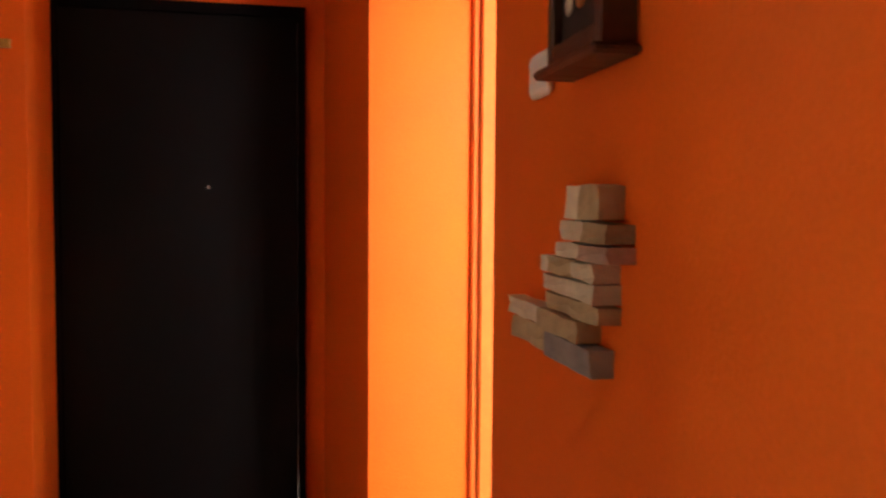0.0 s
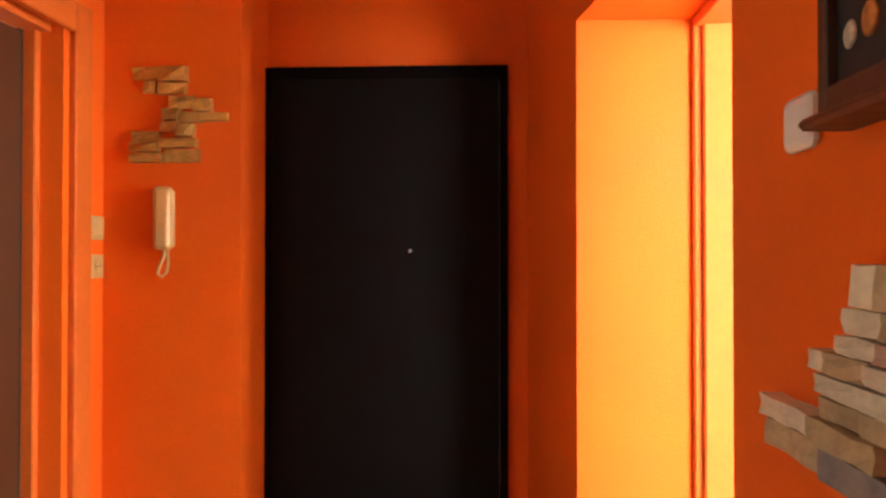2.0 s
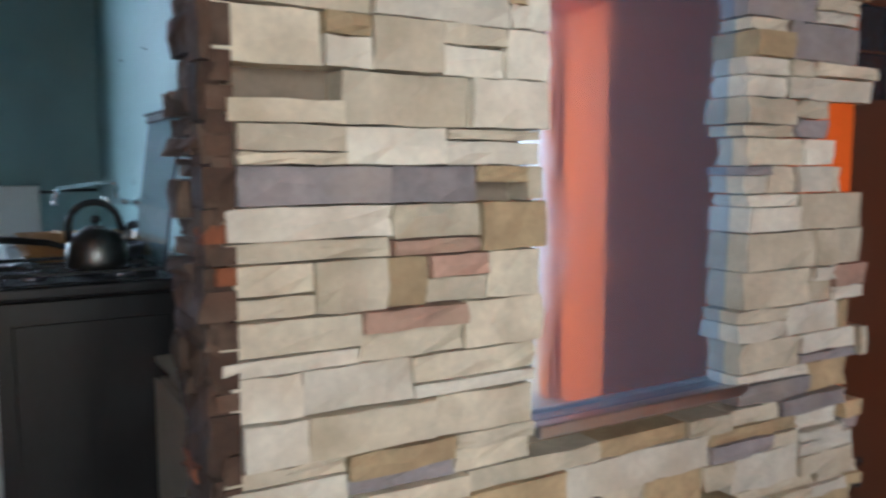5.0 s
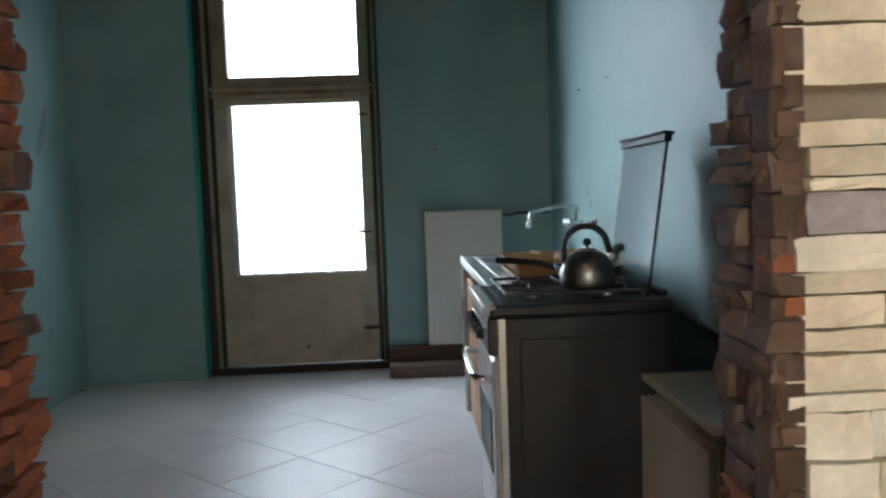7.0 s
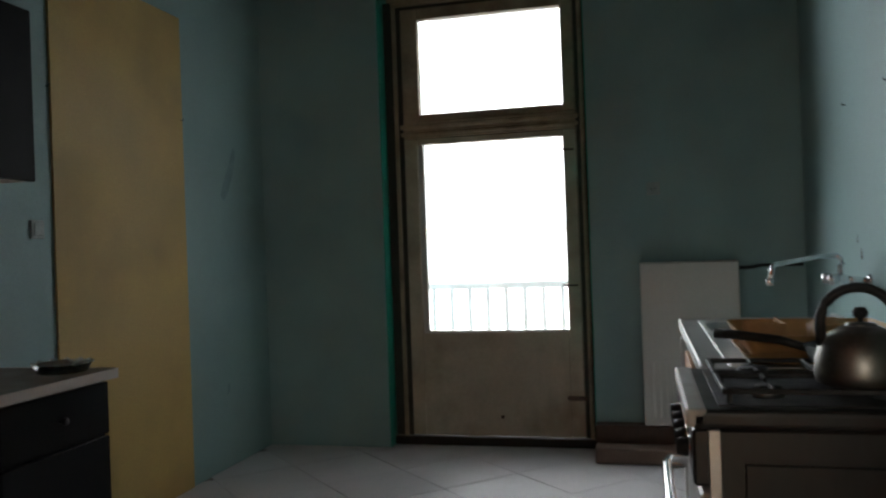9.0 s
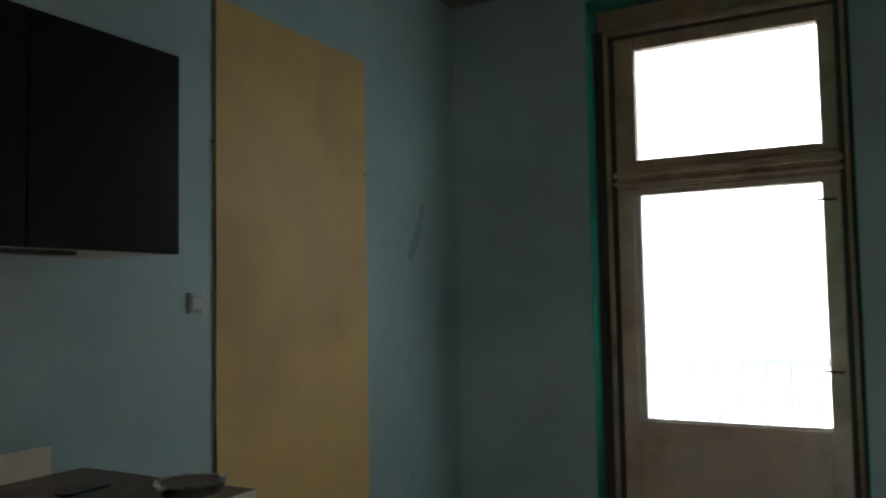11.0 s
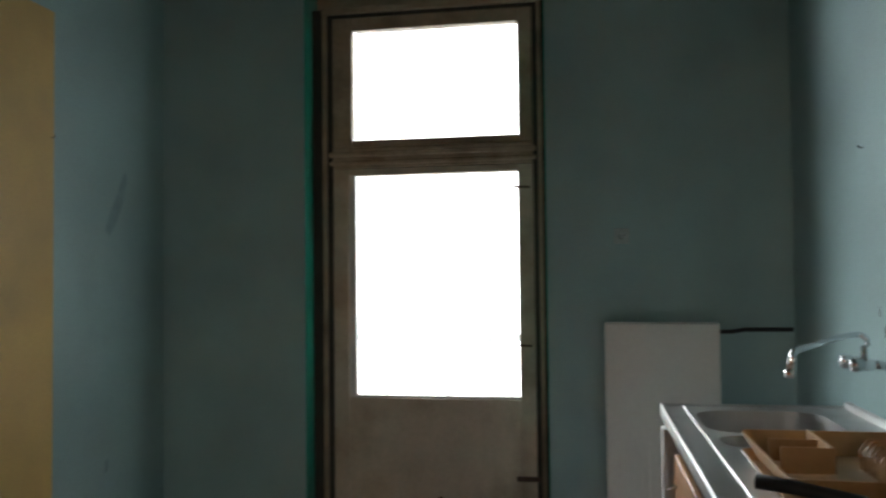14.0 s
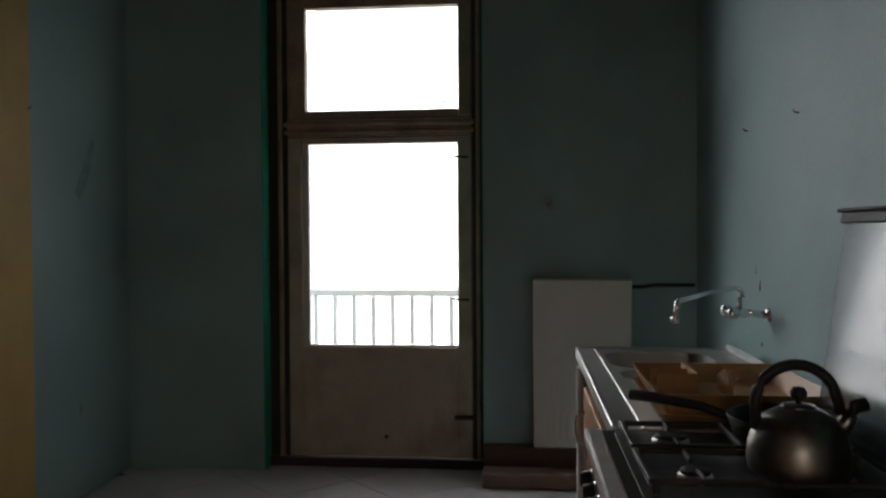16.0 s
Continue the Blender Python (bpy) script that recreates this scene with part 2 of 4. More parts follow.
_r.inputs["To Min"].default_value, _r.inputs["To Max"].default_value = 0.03, 0.16
MIRROR.node_tree.links.new(_n.outputs["Fac"], _r.inputs["Value"])
MIRROR.node_tree.links.new(_r.outputs[0], _b.inputs["Roughness"])


# ---- building helpers ----
def add_box(bm, x0, x1, y0, y1, z0, z1, bevel=0.0, seg=1):
    r = bmesh.ops.create_cube(bm, size=1, matrix=Matrix.Translation(((x0 + x1) / 2, (y0 + y1) / 2, (z0 + z1) / 2)) @ Matrix.Diagonal((abs(x1 - x0), abs(y1 - y0), abs(z1 - z0), 1)))
    if bevel:
        es = list({e for v in r["verts"] for e in v.link_edges})
        bmesh.ops.bevel(bm, geom=es, offset=bevel, segments=seg, affect='EDGES', profile=0.5)
    return bm


def B(*boxes, bevel=0.0, seg=1):
    bm = bmesh.new()
    for b in boxes:
        add_box(bm, *b, bevel=bevel, seg=seg)
    return bm


def lathe(profile, steps=28, centre=(0, 0, 0)):
    """A turned shape from (radius, height) pairs."""
    bm = bmesh.new()
    rings = []
    for r, z in profile:
        rings.append([bm.verts.new((centre[0] + r * math.cos(2 * math.pi * k / steps), centre[1] + r * math.sin(2 * math.pi * k / steps), centre[2] + z)) for k in range(steps)])
    for a, b in zip(rings, rings[1:]):
        for k in range(steps):
            bm.faces.new((a[k], a[(k + 1) % steps], b[(k + 1) % steps], b[k]))
    if profile[0][0] > 1e-4:
        bm.faces.new(rings[0][::-1])
    if profile[-1][0] > 1e-4:
        bm.faces.new(rings[-1])
    for f in bm.faces:
        f.smooth = True
    return bm


def tube(points, radius, steps=12, taper=1.0):
    bm = bmesh.new()
    pts = [Vector(p) for p in points]
    rings = []
    for i, p in enumerate(pts):
        d = (pts[min(i + 1, len(pts) - 1)] - pts[max(i - 1, 0)]).normalized()
        up = Vector((0, 0, 1)) if abs(d.z) < 0.9 else Vector((1, 0, 0))
        a = d.cross(up).normalized()
        b = d.cross(a).normalized()
        r = radius * (1 + (taper - 1) * i / (len(pts) - 1))
        rings.append([bm.verts.new(p + r * (a * math.cos(2 * math.pi * k / steps) + b * math.sin(2 * math.pi * k / steps))) for k in range(steps)])
    for a, b in zip(rings, rings[1:]):
        for k in range(steps):
            bm.faces.new((a[k], a[(k + 1) % steps], b[(k + 1) % steps], b[k])).smooth = True
    bm.faces.new(rings[0][::-1])
    bm.faces.new(rings[-1])
    return bm


def arc(c, r, a0, a1, n, u, v):
    c, u, v = Vector(c), Vector(u), Vector(v)
    return [c + r * (u * math.cos(radians(a0 + (a1 - a0) * k / n)) + v * math.sin(radians(a0 + (a1 - a0) * k / n))) for k in range(n + 1)]


def prism(outline, z0, z1):
    """An upright block on a plan outline."""
    bm = bmesh.new()
    lo = [bm.verts.new((x, y, z0)) for x, y in outline]
    hi = [bm.verts.new((x, y, z1)) for x, y in outline]
    bm.faces.new(lo[::-1])
    bm.faces.new(hi)
    for k in range(len(lo)):
        j = (k + 1) % len(lo)
        bm.faces.new((lo[k], lo[j], hi[j], hi[k]))
    return bm


def mesh_of(name, bm, material):
    bmesh.ops.recalc_face_normals(bm, faces=bm.faces)
    me = bpy.data.meshes.new(name)
    bm.to_mesh(me)
    bm.free()
    me.materials.append(material)
    return me


def part(name, bm, material, parent=None, label=""):
    ob = new(name, mesh_of(name, bm, material))
    if parent:
        ob.parent = parent
    return tagged(ob, label)


def thing(name, label, category, group="", at=(0, 0, 0)):
    ob = new(name)
    ob.location = at
    ob.empty_display_size = 0.05
    return tagged(ob, label, category, group)


def structure(name, bm, material, label=""):
    return tagged(part(name, bm, material), label, kind="structure")


KH, HH = 3.06, 2.62       # ceiling heights
YN, YS = 1.77, -1.47      # kitchen side walls
XL = 4.34                 # hall wall face with the bathroom door
XM = 4.318                # mirror plane
XB = 4.16                 # kitchen face of the wall between
XR = 6.08                 # hall right wall
JR, JL = 1.315, 0.075       # passage jambs
YD, YF = 4.32, 4.01       # entrance door plane, wall with the door phone

# ---- kitchen shell ----
RY0, RY1, RZ = -0.665, 0.605, 2.95    # recess of the balcony door
structure("wall_west_1", B((-0.42, 0, YS - 0.25, RY0, 0, KH)), TEAL)
structure("wall_west_2", B((-0.42, 0, RY1, YN + 0.25, 0, KH)), TEAL)
structure("wall_west_3", B((-0.42, 0, RY0, RY1, RZ, KH)), TEAL)
structure("trim_reveal_1", B((-0.20, -0.004, RY0 - 0.001, RY0 + 0.006, 0.0, RZ)), GREEN_REVEAL)
structure("trim_reveal_2", B((-0.20, -0.004, RY1 - 0.006, RY1 + 0.001, 0.0, RZ)), GREEN_REVEAL)
structure("trim_reveal_3", B((-0.20, -0.004, RY0 + 0.006, RY1 - 0.006, RZ - 0.006, RZ)), GREEN_REVEAL)
structure("wall_north", B((-0.42, XB, YN, YN + 0.25, 0, KH)), TEAL)
structure("wall_south", B((-0.42, XB, YS - 0.25, YS, 0, KH)), TEAL)
structure("ceiling_kitchen", B((-0.42, XB, YS - 0.25, YN + 0.25, KH, KH + 0.15)), CEIL_DARK)
kitchen_floor = structure("floor_kitchen", B((-0.42, XB + 0.1, YS - 0.25, YN + 0.25, -0.12, -0.006)), GROUT, "pale diagonal floor tiles with dark joints")
ochre = structure("wall_panel", B((0.944, 1.935, YS, YS + 0.012, 0.0, 2.505), bevel=0.003), OCHRE, "ochre painted board over a blocked doorway")

# balcony door with transom
FX = -0.12
door1 = thing("door_1", "closed yellowed balcony door with a tall pane", "door", at=(FX, 0, 0))
door1["kind"] = "structure"


def at_door(bm):
    bmesh.ops.translate(bm, verts=bm.verts, vec=(-FX, 0, 0))
    return bm


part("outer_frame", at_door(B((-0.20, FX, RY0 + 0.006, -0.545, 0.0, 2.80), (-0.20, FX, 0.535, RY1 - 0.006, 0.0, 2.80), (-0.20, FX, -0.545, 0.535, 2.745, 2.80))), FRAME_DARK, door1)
part("frame_edge", at_door(B((FX, FX + 0.018, -0.60, -0.575, 0.0, 2.79), (FX, FX + 0.018, 0.560, 0.582, 0.0, 2.79), bevel=0.004)), BROWNED, door1)
part("top_frame", at_door(B((FX, FX + 0.03, -0.60, 0.582, 2.765, 2.80), (-0.36, -0.2, RY0, RY1, 2.8, RZ), bevel=0.004)), BROWNED, door1)
part("transom_rail", at_door(B((-0.19, FX + 0.012, -0.545, 0.535, 1.925, 2.035), (FX + 0.012, FX + 0.035, -0.56, 0.55, 1.985, 2.012), (FX + 0.012, FX + 0.022, -0.56, 0.55, 1.94, 1.965), bevel=0.005)), BROWNED, door1)
part("transom_sash", at_door(B((-0.18, FX + 0.008, -0.545, -0.435, 2.035, 2.745), (-0.18, FX + 0.008, 0.458, 0.535, 2.035, 2.745),
                               (-0.18, FX + 0.008, -0.435, 0.458, 2.035, 2.078), (-0.18, FX + 0.008, -0.435, 0.458, 2.672, 2.745), bevel=0.006)), BROWNED, door1)
part("leaf_stile", at_door(B((-0.175, FX + 0.006, -0.545, -0.458, 0.06, 1.925), bevel=0.006)), OLD_WHITE, door1)
part("leaf_stile", at_door(B((-0.175, FX + 0.006, 0.452, 0.535, 0.06, 1.925), bevel=0.006)), OLD_WHITE, door1)
part("leaf_rail", at_door(B((-0.175, FX + 0.006, -0.458, 0.452, 1.885, 1.925), bevel=0.005)), OLD_WHITE, door1)
part("leaf_panel", at_door(B((-0.17, FX + 0.004, -0.458, 0.452, 0.06, 0.70), bevel=0.004)), OLD_WHITE, door1)
part("glazing_bead", at_door(B((-0.165, FX - 0.005, -0.458, -0.422, 0.70, 1.885), (-0.165, FX - 0.005, -0.435, 0.452, 0.70, 0.712), bevel=0.003)), RAD, door1)
pane1 = part("pane", at_door(B((-0.156, -0.152, -0.458, 0.452, 0.70, 1.885))), GLASS, door1)
pane2 = part("pane", at_door(B((-0.156, -0.152, -0.435, 0.458, 2.078, 2.672))), GLASS, door1)
pane1.visible_shadow = pane2.visible_shadow = False
for z in (1.80, 0.98):
    part("window_catch", at_door(tube([(FX + 0.01, 0.425, z + 0.004), (FX + 0.016, 0.46, z), (FX + 0.012, 0.515, z - 0.002)], 0.006, 8)), DARK_WOOD, door1)
part("transom_catch", at_door(tube([(FX + 0.012, 0.36, 2.09), (FX + 0.02, 0.375, 2.10), (FX + 0.014, 0.39, 2.13)], 0.005, 8)), DARK_WOOD, door1)
part("keyhole", at_door(lathe([(0.012, -0.004), (0.012, 0.004), (0.004, 0.006)], 12)), DARK_WOOD, door1).matrix_local = pose(0.008, 0.03, 0.30, 0, 90, 0)
part("lower_hinge", at_door(B((FX + 0.006, FX + 0.02, 0.43, 0.55, 0.285, 0.31), bevel=0.004)), DARK_WOOD, door1)
part("threshold", at_door(B((-0.25, FX + 0.03, RY0, RY1, 0.0, 0.055), bevel=0.006)), BASEBOARD, door1, "dark worn wooden threshold")

# balcony
structure("balcony_floor", B((-1.3, -0.42, -2.2, 2.2, -0.2, -0.05)), CONCRETE)
rail = thing("balcony_railing", "pale painted balcony railing with upright bars", "railing", at=(-1.1, 0, -0.05))
part("handrail", B((-0.03, 0.03, -2.1, 2.1, 0.97, 1.02), bevel=0.008), RAILING, rail)
part("bottom_rail", B((-0.015, 0.015, -2.1, 2.1, 0.06, 0.09), bevel=0.004), RAILING, rail)
bar_mesh = mesh_of("bar", B((-0.011, 0.011, -0.015, 0.015, 0.08, 0.98)), RAILING)
for k in range(31):
    o = new("bar", bar_mesh)
    o.parent = rail
    o.location = (0, -2.02 + 0.138 * k, 0)
for y in (-2.08, 2.08):
    part("post", B((-0.025, 0.025, y - 0.025, y + 0.025, 0.0, 1.0)), RAILING, rail)

# ---- wall between kitchen and hall, hall shell ----
structure("wall_between_1", B((XB, XM - 0.015, JR + 0.04, 3.04, 0, HH)), MORTAR)
structure("wall_between_2", B((XB, XL, 3.74, YF + 0.2, 0, HH)), ORANGE)
structure("wall_between_3", B((XB, XL, 3.04, 3.74, 2.04, HH)), ORANGE)
structure("wall_between_4", B((XM - 0.015, XL, 2.78, 3.04, 0, HH)), ORANGE)
structure("wall_between_5", B((XB, XL, YS - 0.25, JL - 0.04, 0, HH)), ORANGE)
structure("wall_between_6", B((XB, XL, JL - 0.04, JR + 0.04, 2.32, HH)), ORANGE)
structure("wall_between_7", B((XB, XB + 0.1, YS - 0.25, YN + 0.25, HH, KH + 0.15)), TEAL)
structure("wall_phone", B((XL, 4.822, YF, YF + 0.55, 0, HH)), ORANGE)
structure("wall_entrance_1", B((4.822, 6.3, YD + 0.02, YD + 0.2, 2.03, HH)), ORANGE)
structure("wall_entrance_2", B((5.742, 6.3, YD + 0.02, YD + 0.2, 0, 2.03)), ORANGE)
# Unseen wall added behind the entrance door to stop sky light leaking in.
structure("wall_stairwell", B((4.6, 6.4, YD + 0.28, YD + 0.36, 0, HH)), WHITE_WALL)
structure("wall_entrance_3", B((XB, 4.822, YF + 0.55, YF + 0.7, 0, HH)), ORANGE)
structure("pillar", prism([(5.815, YD + 0.02), (5.92, 3.65), (6.36, 3.65), (6.36, YD + 0.02)], 0, HH), ORANGE)
structure("lintel", prism([(5.92, 3.65), (6.08, 2.71), (6.36, 2.71), (6.36, 3.65)], 1.995, HH), ORANGE)
structure("wall_right_1", B((XR, 6.36, 1.47, 2.71, 0, HH)), ORANGE)
structure("wall_right_2", B((XR, 6.36, -0.9, 0.62, 0, HH)), ORANGE)
structure("wall_right_3", B((XR, 6.36, 0.62, 1.47, 2.06, HH)), ORANGE)
structure("wall_hall_back", B((XL, 6.36, -1.05, -0.9, 0, HH)), ORANGE)
structure("ceiling_hall", B((XB, 6.4, -1.05, YD + 0.2, HH, HH + 0.15)), CEIL)
structure("floor_hall", B((XB + 0.1, 6.4, -1.05, YD + 0.2, -0.12, 0.0)), HALL_FLOOR)
structure("baseboard_phone", B((XL + 0.002, 4.822, YF - 0.016, YF, 0, 0.07), (XL, XL + 0.016, 3.9, YF - 0.016, 0, 0.07), (4.822, 4.838, YF, YD, 0, 0.07), bevel=0.004), BASEBOARD)
structure("baseboard_right", B((XR - 0.016, XR, 1.50, 2.70, 0, 0.07), bevel=0.004), BASEBOARD)

# daylit room beyond the hall opening
structure("floor_room", B((6.4, 9.6, 0.4, 5.2, -0.12, 0.0)), ROOM_FLOOR)
structure("wall_room_1", B((9.45, 9.6, 0.4, 1.95, 0, HH), (9.45, 9.6, 3.55, 5.2, 0, HH), (9.45, 9.6, 1.95, 3.55, 0, 0.75), (9.45, 9.6, 1.95, 3.55, 2.35, HH)), WHITE_WALL)
structure("wall_room_2", B((6.36, 9.6, 5.05, 5.2, 0, HH)), WHITE_WALL)
structure("wall_room_3", B((6.36, 6.7, 0.3, 0.45, 0, HH)), WHITE_WALL)
structure("wall_room_4", B((8.3, 9.6, 0.3, 0.45, 0, HH)), WHITE_WALL)
structure("wall_room_5", B((6.7, 8.3, 0.3, 0.45, 0, 0.75)), WHITE_WALL)
structure("wall_room_6", B((6.7, 8.3, 0.3, 0.45, 2.35, HH)), WHITE_WALL)
structure("wall_room_7", B((6.361, 6.41, 0.45, 0.59, 0, HH), (6.361, 6.41, 0.59, 1.49, 2.06, HH), (6.361, 6.41, 1.49, 2.66, 0, HH), (6.361, 6.41, 3.70, 5.05, 0, HH), (6.361, 6.41, 2.66, 3.70, 2.0, HH)), WHITE_WALL)
structure("ground", B((-900, 900, -900, 900, -9.2, -9.0)), GROUND)
structure("backdrop", B((-61, -60, -90, 90, -9, 70)), SKY_GLOW, "plain white overcast sky")
structure("ceiling_room", B((6.36, 9.6, 0.3, 5.2, HH, HH + 0.15)), CEIL)
frame_r = thing("door_2", "orange door frame of an open doorway", "door frame", at=(6.3, 3.2, 0))
frame_r["kind"] = "structure"
part("jamb_lining", B((-0.05, 0.06, 0.42, 0.45, 0, 1.995), (-0.028, 0.06, 0.395, 0.42, 0, 1.97), bevel=0.004), CASING, frame_r)
part("jamb_lining", B((-0.05, 0.06, -0.49, -0.46, 0, 1.995), bevel=0.004), CASING, frame_r)
part("head_lining", B((-0.05, 0.06, -0.46, 0.42, 1.965, 1.995), bevel=0.004), CASING, frame_r)
w_room = thing("window_1", "white casement window in the daylit room", "window", at=(7.5, 0.4, 1.55))
w_room["kind"] = "structure"
part("window_frame", B((-0.8, -0.74, -0.05, 0.03, -0.8, 0.8), (0.74, 0.8, -0.05, 0.03, -0.8, 0.8), (-0.74, 0.74, -0.05, 0.03, 0.74, 0.8), (-0.74, 0.74, -0.05, 0.03, -0.8, -0.74), (-0.03, 0.03, -0.05, 0.03, -0.74, 0.74)), WHITE_PLASTIC, w_room)
part("window_sill", B((-0.85, 0.85, 0.05, 0.2, -0.84, -0.8), bevel=0.006), WHITE_PLASTIC, w_room)

w_east = copy_thing(w_room, pose(9.5, 2.75, 1.55, 0, 0, 90))
w_east.name = "window_2"


def curtain(x0, x1, y, z0, z1, folds):
    bm = bmesh.new()
    n = folds * 6
    rows = [[bm.verts.new((x0 + (x1 - x0) * i / n, y + 0.03 * math.sin(2 * math.pi * i / 6) + d, z)) for i in range(n + 1)] for z, d in ((z0, 0), (z1, 0), (z1, 0.006), (z0, 0.006))]
    for a, b in zip(rows, rows[1:] + rows[:1]):
        for i in range(n):
            bm.faces.new((a[i], a[i + 1], b[i + 1], b[i]))
    return bm


blue = tagged(part("curtain", curtain(0.0, 0.45, 0, -1.1, 1.05, 4), BLUE), "long blue cloth curtain hanging against the white wall", "curtain")
blue.matrix_world = pose(9.38, 4.12, 1.35, 0, 0, -90)

# unseen doorway added in the right hall wall, to light the stone cladding
d3 = thing("door_3", "dark wooden frame of an added doorway that lets in daylight", "door frame", at=(XR + 0.06, 1.04, 0))
d3["kind"] = "structure"
part("frame", B((-0.075, 0.05, 0.37, 0.45, 0, 2.08), (-0.075, 0.05, -0.45, -0.37, 0, 2.08), (-0.075, 0.05, -0.37, 0.37, 2.0, 2.08), bevel=0.006), DARK_WOOD, d3)

# ---- entrance door ----
FRAME_BLACK = mat("black_frame_paint", (0.006, 0.005, 0.006), 0.9, vary=0.1, scale=6, bump=0.05, spec=0.0)
d4 = thing("door_4", "closed glossy black entrance door with a peephole", "door", at=(5.28, YD + 0.03, 0))
d4["kind"] = "structure"
part("leaf", B((-0.435, 0.43, -0.03, 0.02, 0.03, 1.985)), BLACK_DOOR, d4)
part("frame", B((-0.458, -0.437, -0.04, 0.04, 0, 2.028), (0.432, 0.462, -0.04, 0.04, 0, 2.028), (-0.437, 0.432, -0.04, 0.04, 1.987, 2.028)), FRAME_BLACK, d4)
part("peephole", lathe([(0.007, 0), (0.007, 0.004), (0.004, 0.006)], 12), ALU, d4).matrix_local = pose(0.094, -0.031, 1.331, 90, 0, 0)
part("threshold_strip", B((-0.458, 0.462, -0.10, -0.04, 0.0, 0.022), bevel=0.004), ALU, d4, "worn pale metal threshold strip")

# ---- bathroom door ----
d5 = thing("door_5", "brown bathroom door with a small dark pane", "door", at=(4.215, 3.38, 0))
d5["kind"] = "structure"
part("leaf", B((-0.02, 0.015, -0.33, 0.315, 0.01, 1.42), (-0.02, 0.015, -0.33, 0.315, 1.69, 2.0), (-0.02, 0.015, -0.33, -0.235, 1.42, 1.69), (-0.02, 0.015, 0.005, 0.315, 1.42, 1.69)), BROWN_DOOR, d5)
part("pane", B((-0.012, 0.004, -0.235, 0.005, 1.42, 1.553)), DARK_GLASS, d5)
part("pane", B((-0.012, 0.004, -0.235, 0.005, 1.559, 1.69)), DARK_GLASS, d5)
part("glazing_bar", B((-0.015, 0.012, -0.235, 0.005, 1.553, 1.559)), BROWN_DOOR, d5)
hole_mesh = mesh_of("vent_hole", lathe([(0.016, 0.0), (0.016, 0.003), (0.011, 0.003), (0.011, 0.001)], 16), BLACK_MATT)
for r in range(2):
    for c in range(5):
        o = new("vent_hole", hole_mesh)
        o.parent = d5
        o.matrix_local = pose(0.0145, -0.24 + 0.048 * c, 0.245 + 0.07 * r, 0, 90, 0)
part("shadow_gap", B((-0.05, 0.01, 0.315, 0.335, 0.0, 2.01)), BLACK_MATT, d5)
part("jamb", B((-0.06, 0.05, 0.335, 0.37, 0, 2.05), (-0.06, 0.085, 0.37, 0.395, 0, 2.06), bevel=0.005), CASING, d5)
part("jamb", B((-0.06, 0.05, -0.36, -0.335, 0, 2.05), bevel=0.005), CASING, d5)
part("architrave", B((0.125, 0.150, 0.395, 0.50, 0, 2.12), (0.06, 0.125, 0.395, 0.42, 0, 2.08), bevel=0.005), CASING, d5)
part("architrave", B((0.125, 0.150, -0.345, 0.395, 2.02, 2.12), bevel=0.005), CASING, d5)
part("head", B((-0.06, 0.085, -0.36, 0.37, 2.01, 2.06), bevel=0.004), CASING, d5)

# ---- mirror in the stone wall ----
MY0, MY1, MZ0, MZ1 = 1.955, 2.56, 0.69, 1.95
mirror = thing("wall_mirror", "dusty tall mirror with blue sky haze in its tint, set into the stone cladding", "mirror", at=(XM, (MY0 + MY1) / 2, MZ0))
part("mirror_glass", B((-0.012, 0.0, MY0 - 2.22 - 0.04, MY1 - 2.22 + 0.04, -0.02, MZ1 - MZ0)), MIRROR, mirror)
part("bottom_rail", B((0.001, 0.045, MY0 - 2.22 - 0.02, MY1 - 2.22 + 0.02, -0.022, -0.004), (0.04, 0.056, MY0 - 2.22 - 0.02, MY1 - 2.22 + 0.02, -0.024, 0.004), bevel=0.003), ALU, mirror, "dull aluminium ledge")


# ---- cladding of split stone ----
def stone_mesh(name, L, D, H, material, seed, rough=0.006):
    """One split-face stone, lying from the origin along y and z, proud along x."""
    rnd = random.Random(seed)
    bm = bmesh.new()
    ny = max(2, min(4, int(L / 0.04)))
    lean = rnd.uniform(-1.2, 1.2) * rough
    grid = []
    for j in range(3):
        row = []
        for i in range(ny + 1):
            edge = i in (0, ny) or j in (0, 2)
            x = D + rnd.uniform(-rough, rough) - (rough * 0.6 if edge else 0) + lean * (i / ny - 0.5)
            y = L * i / ny + (rnd.uniform(-0.15, 0.15) * L / ny if 0 < i < ny else rnd.uniform(-0.001, 0.003) * (1 if i == 0 else -1))
            z = H * j / 2 + (rnd.uniform(-0.18, 0.18) * H if j == 1 else rnd.uniform(-0.0005, 0.003) * (1 if j == 0 else -1))
            row.append(bm.verts.new((x, y, z)))
        grid.append(row)
    for j in range(2):
        for i in range(ny):
            bm.faces.new((grid[j][i], grid[j][i + 1], grid[j + 1][i + 1], grid[j + 1][i]))
    rim = grid[0] + [grid[1][ny]] + grid[2][::-1] + [grid[1][0]]
    back = [bm.verts.new((0, v.co.y, v.co.z)) for v in rim]
    for k in range(len(rim)):
        j = (k + 1) % len(rim)
        bm.faces.new((rim[j], rim[k], back[k], back[j]))
    return mesh_of(name, bm, material)


def join_meshes(name, items):
    """One mesh out of (mesh, matrix) pairs that share a material set."""
    bm = bmesh.new()
    for me, m in items:
        k = len(bm.verts)
        bm.from_mesh(me)
        bm.verts.ensure_lookup_table()
        bmesh.ops.transform(bm, matrix=m, verts=bm.verts[k:])
    out = bpy.data.meshes.new(name)
    bm.to_mesh(out)
    bm.free()
    return out


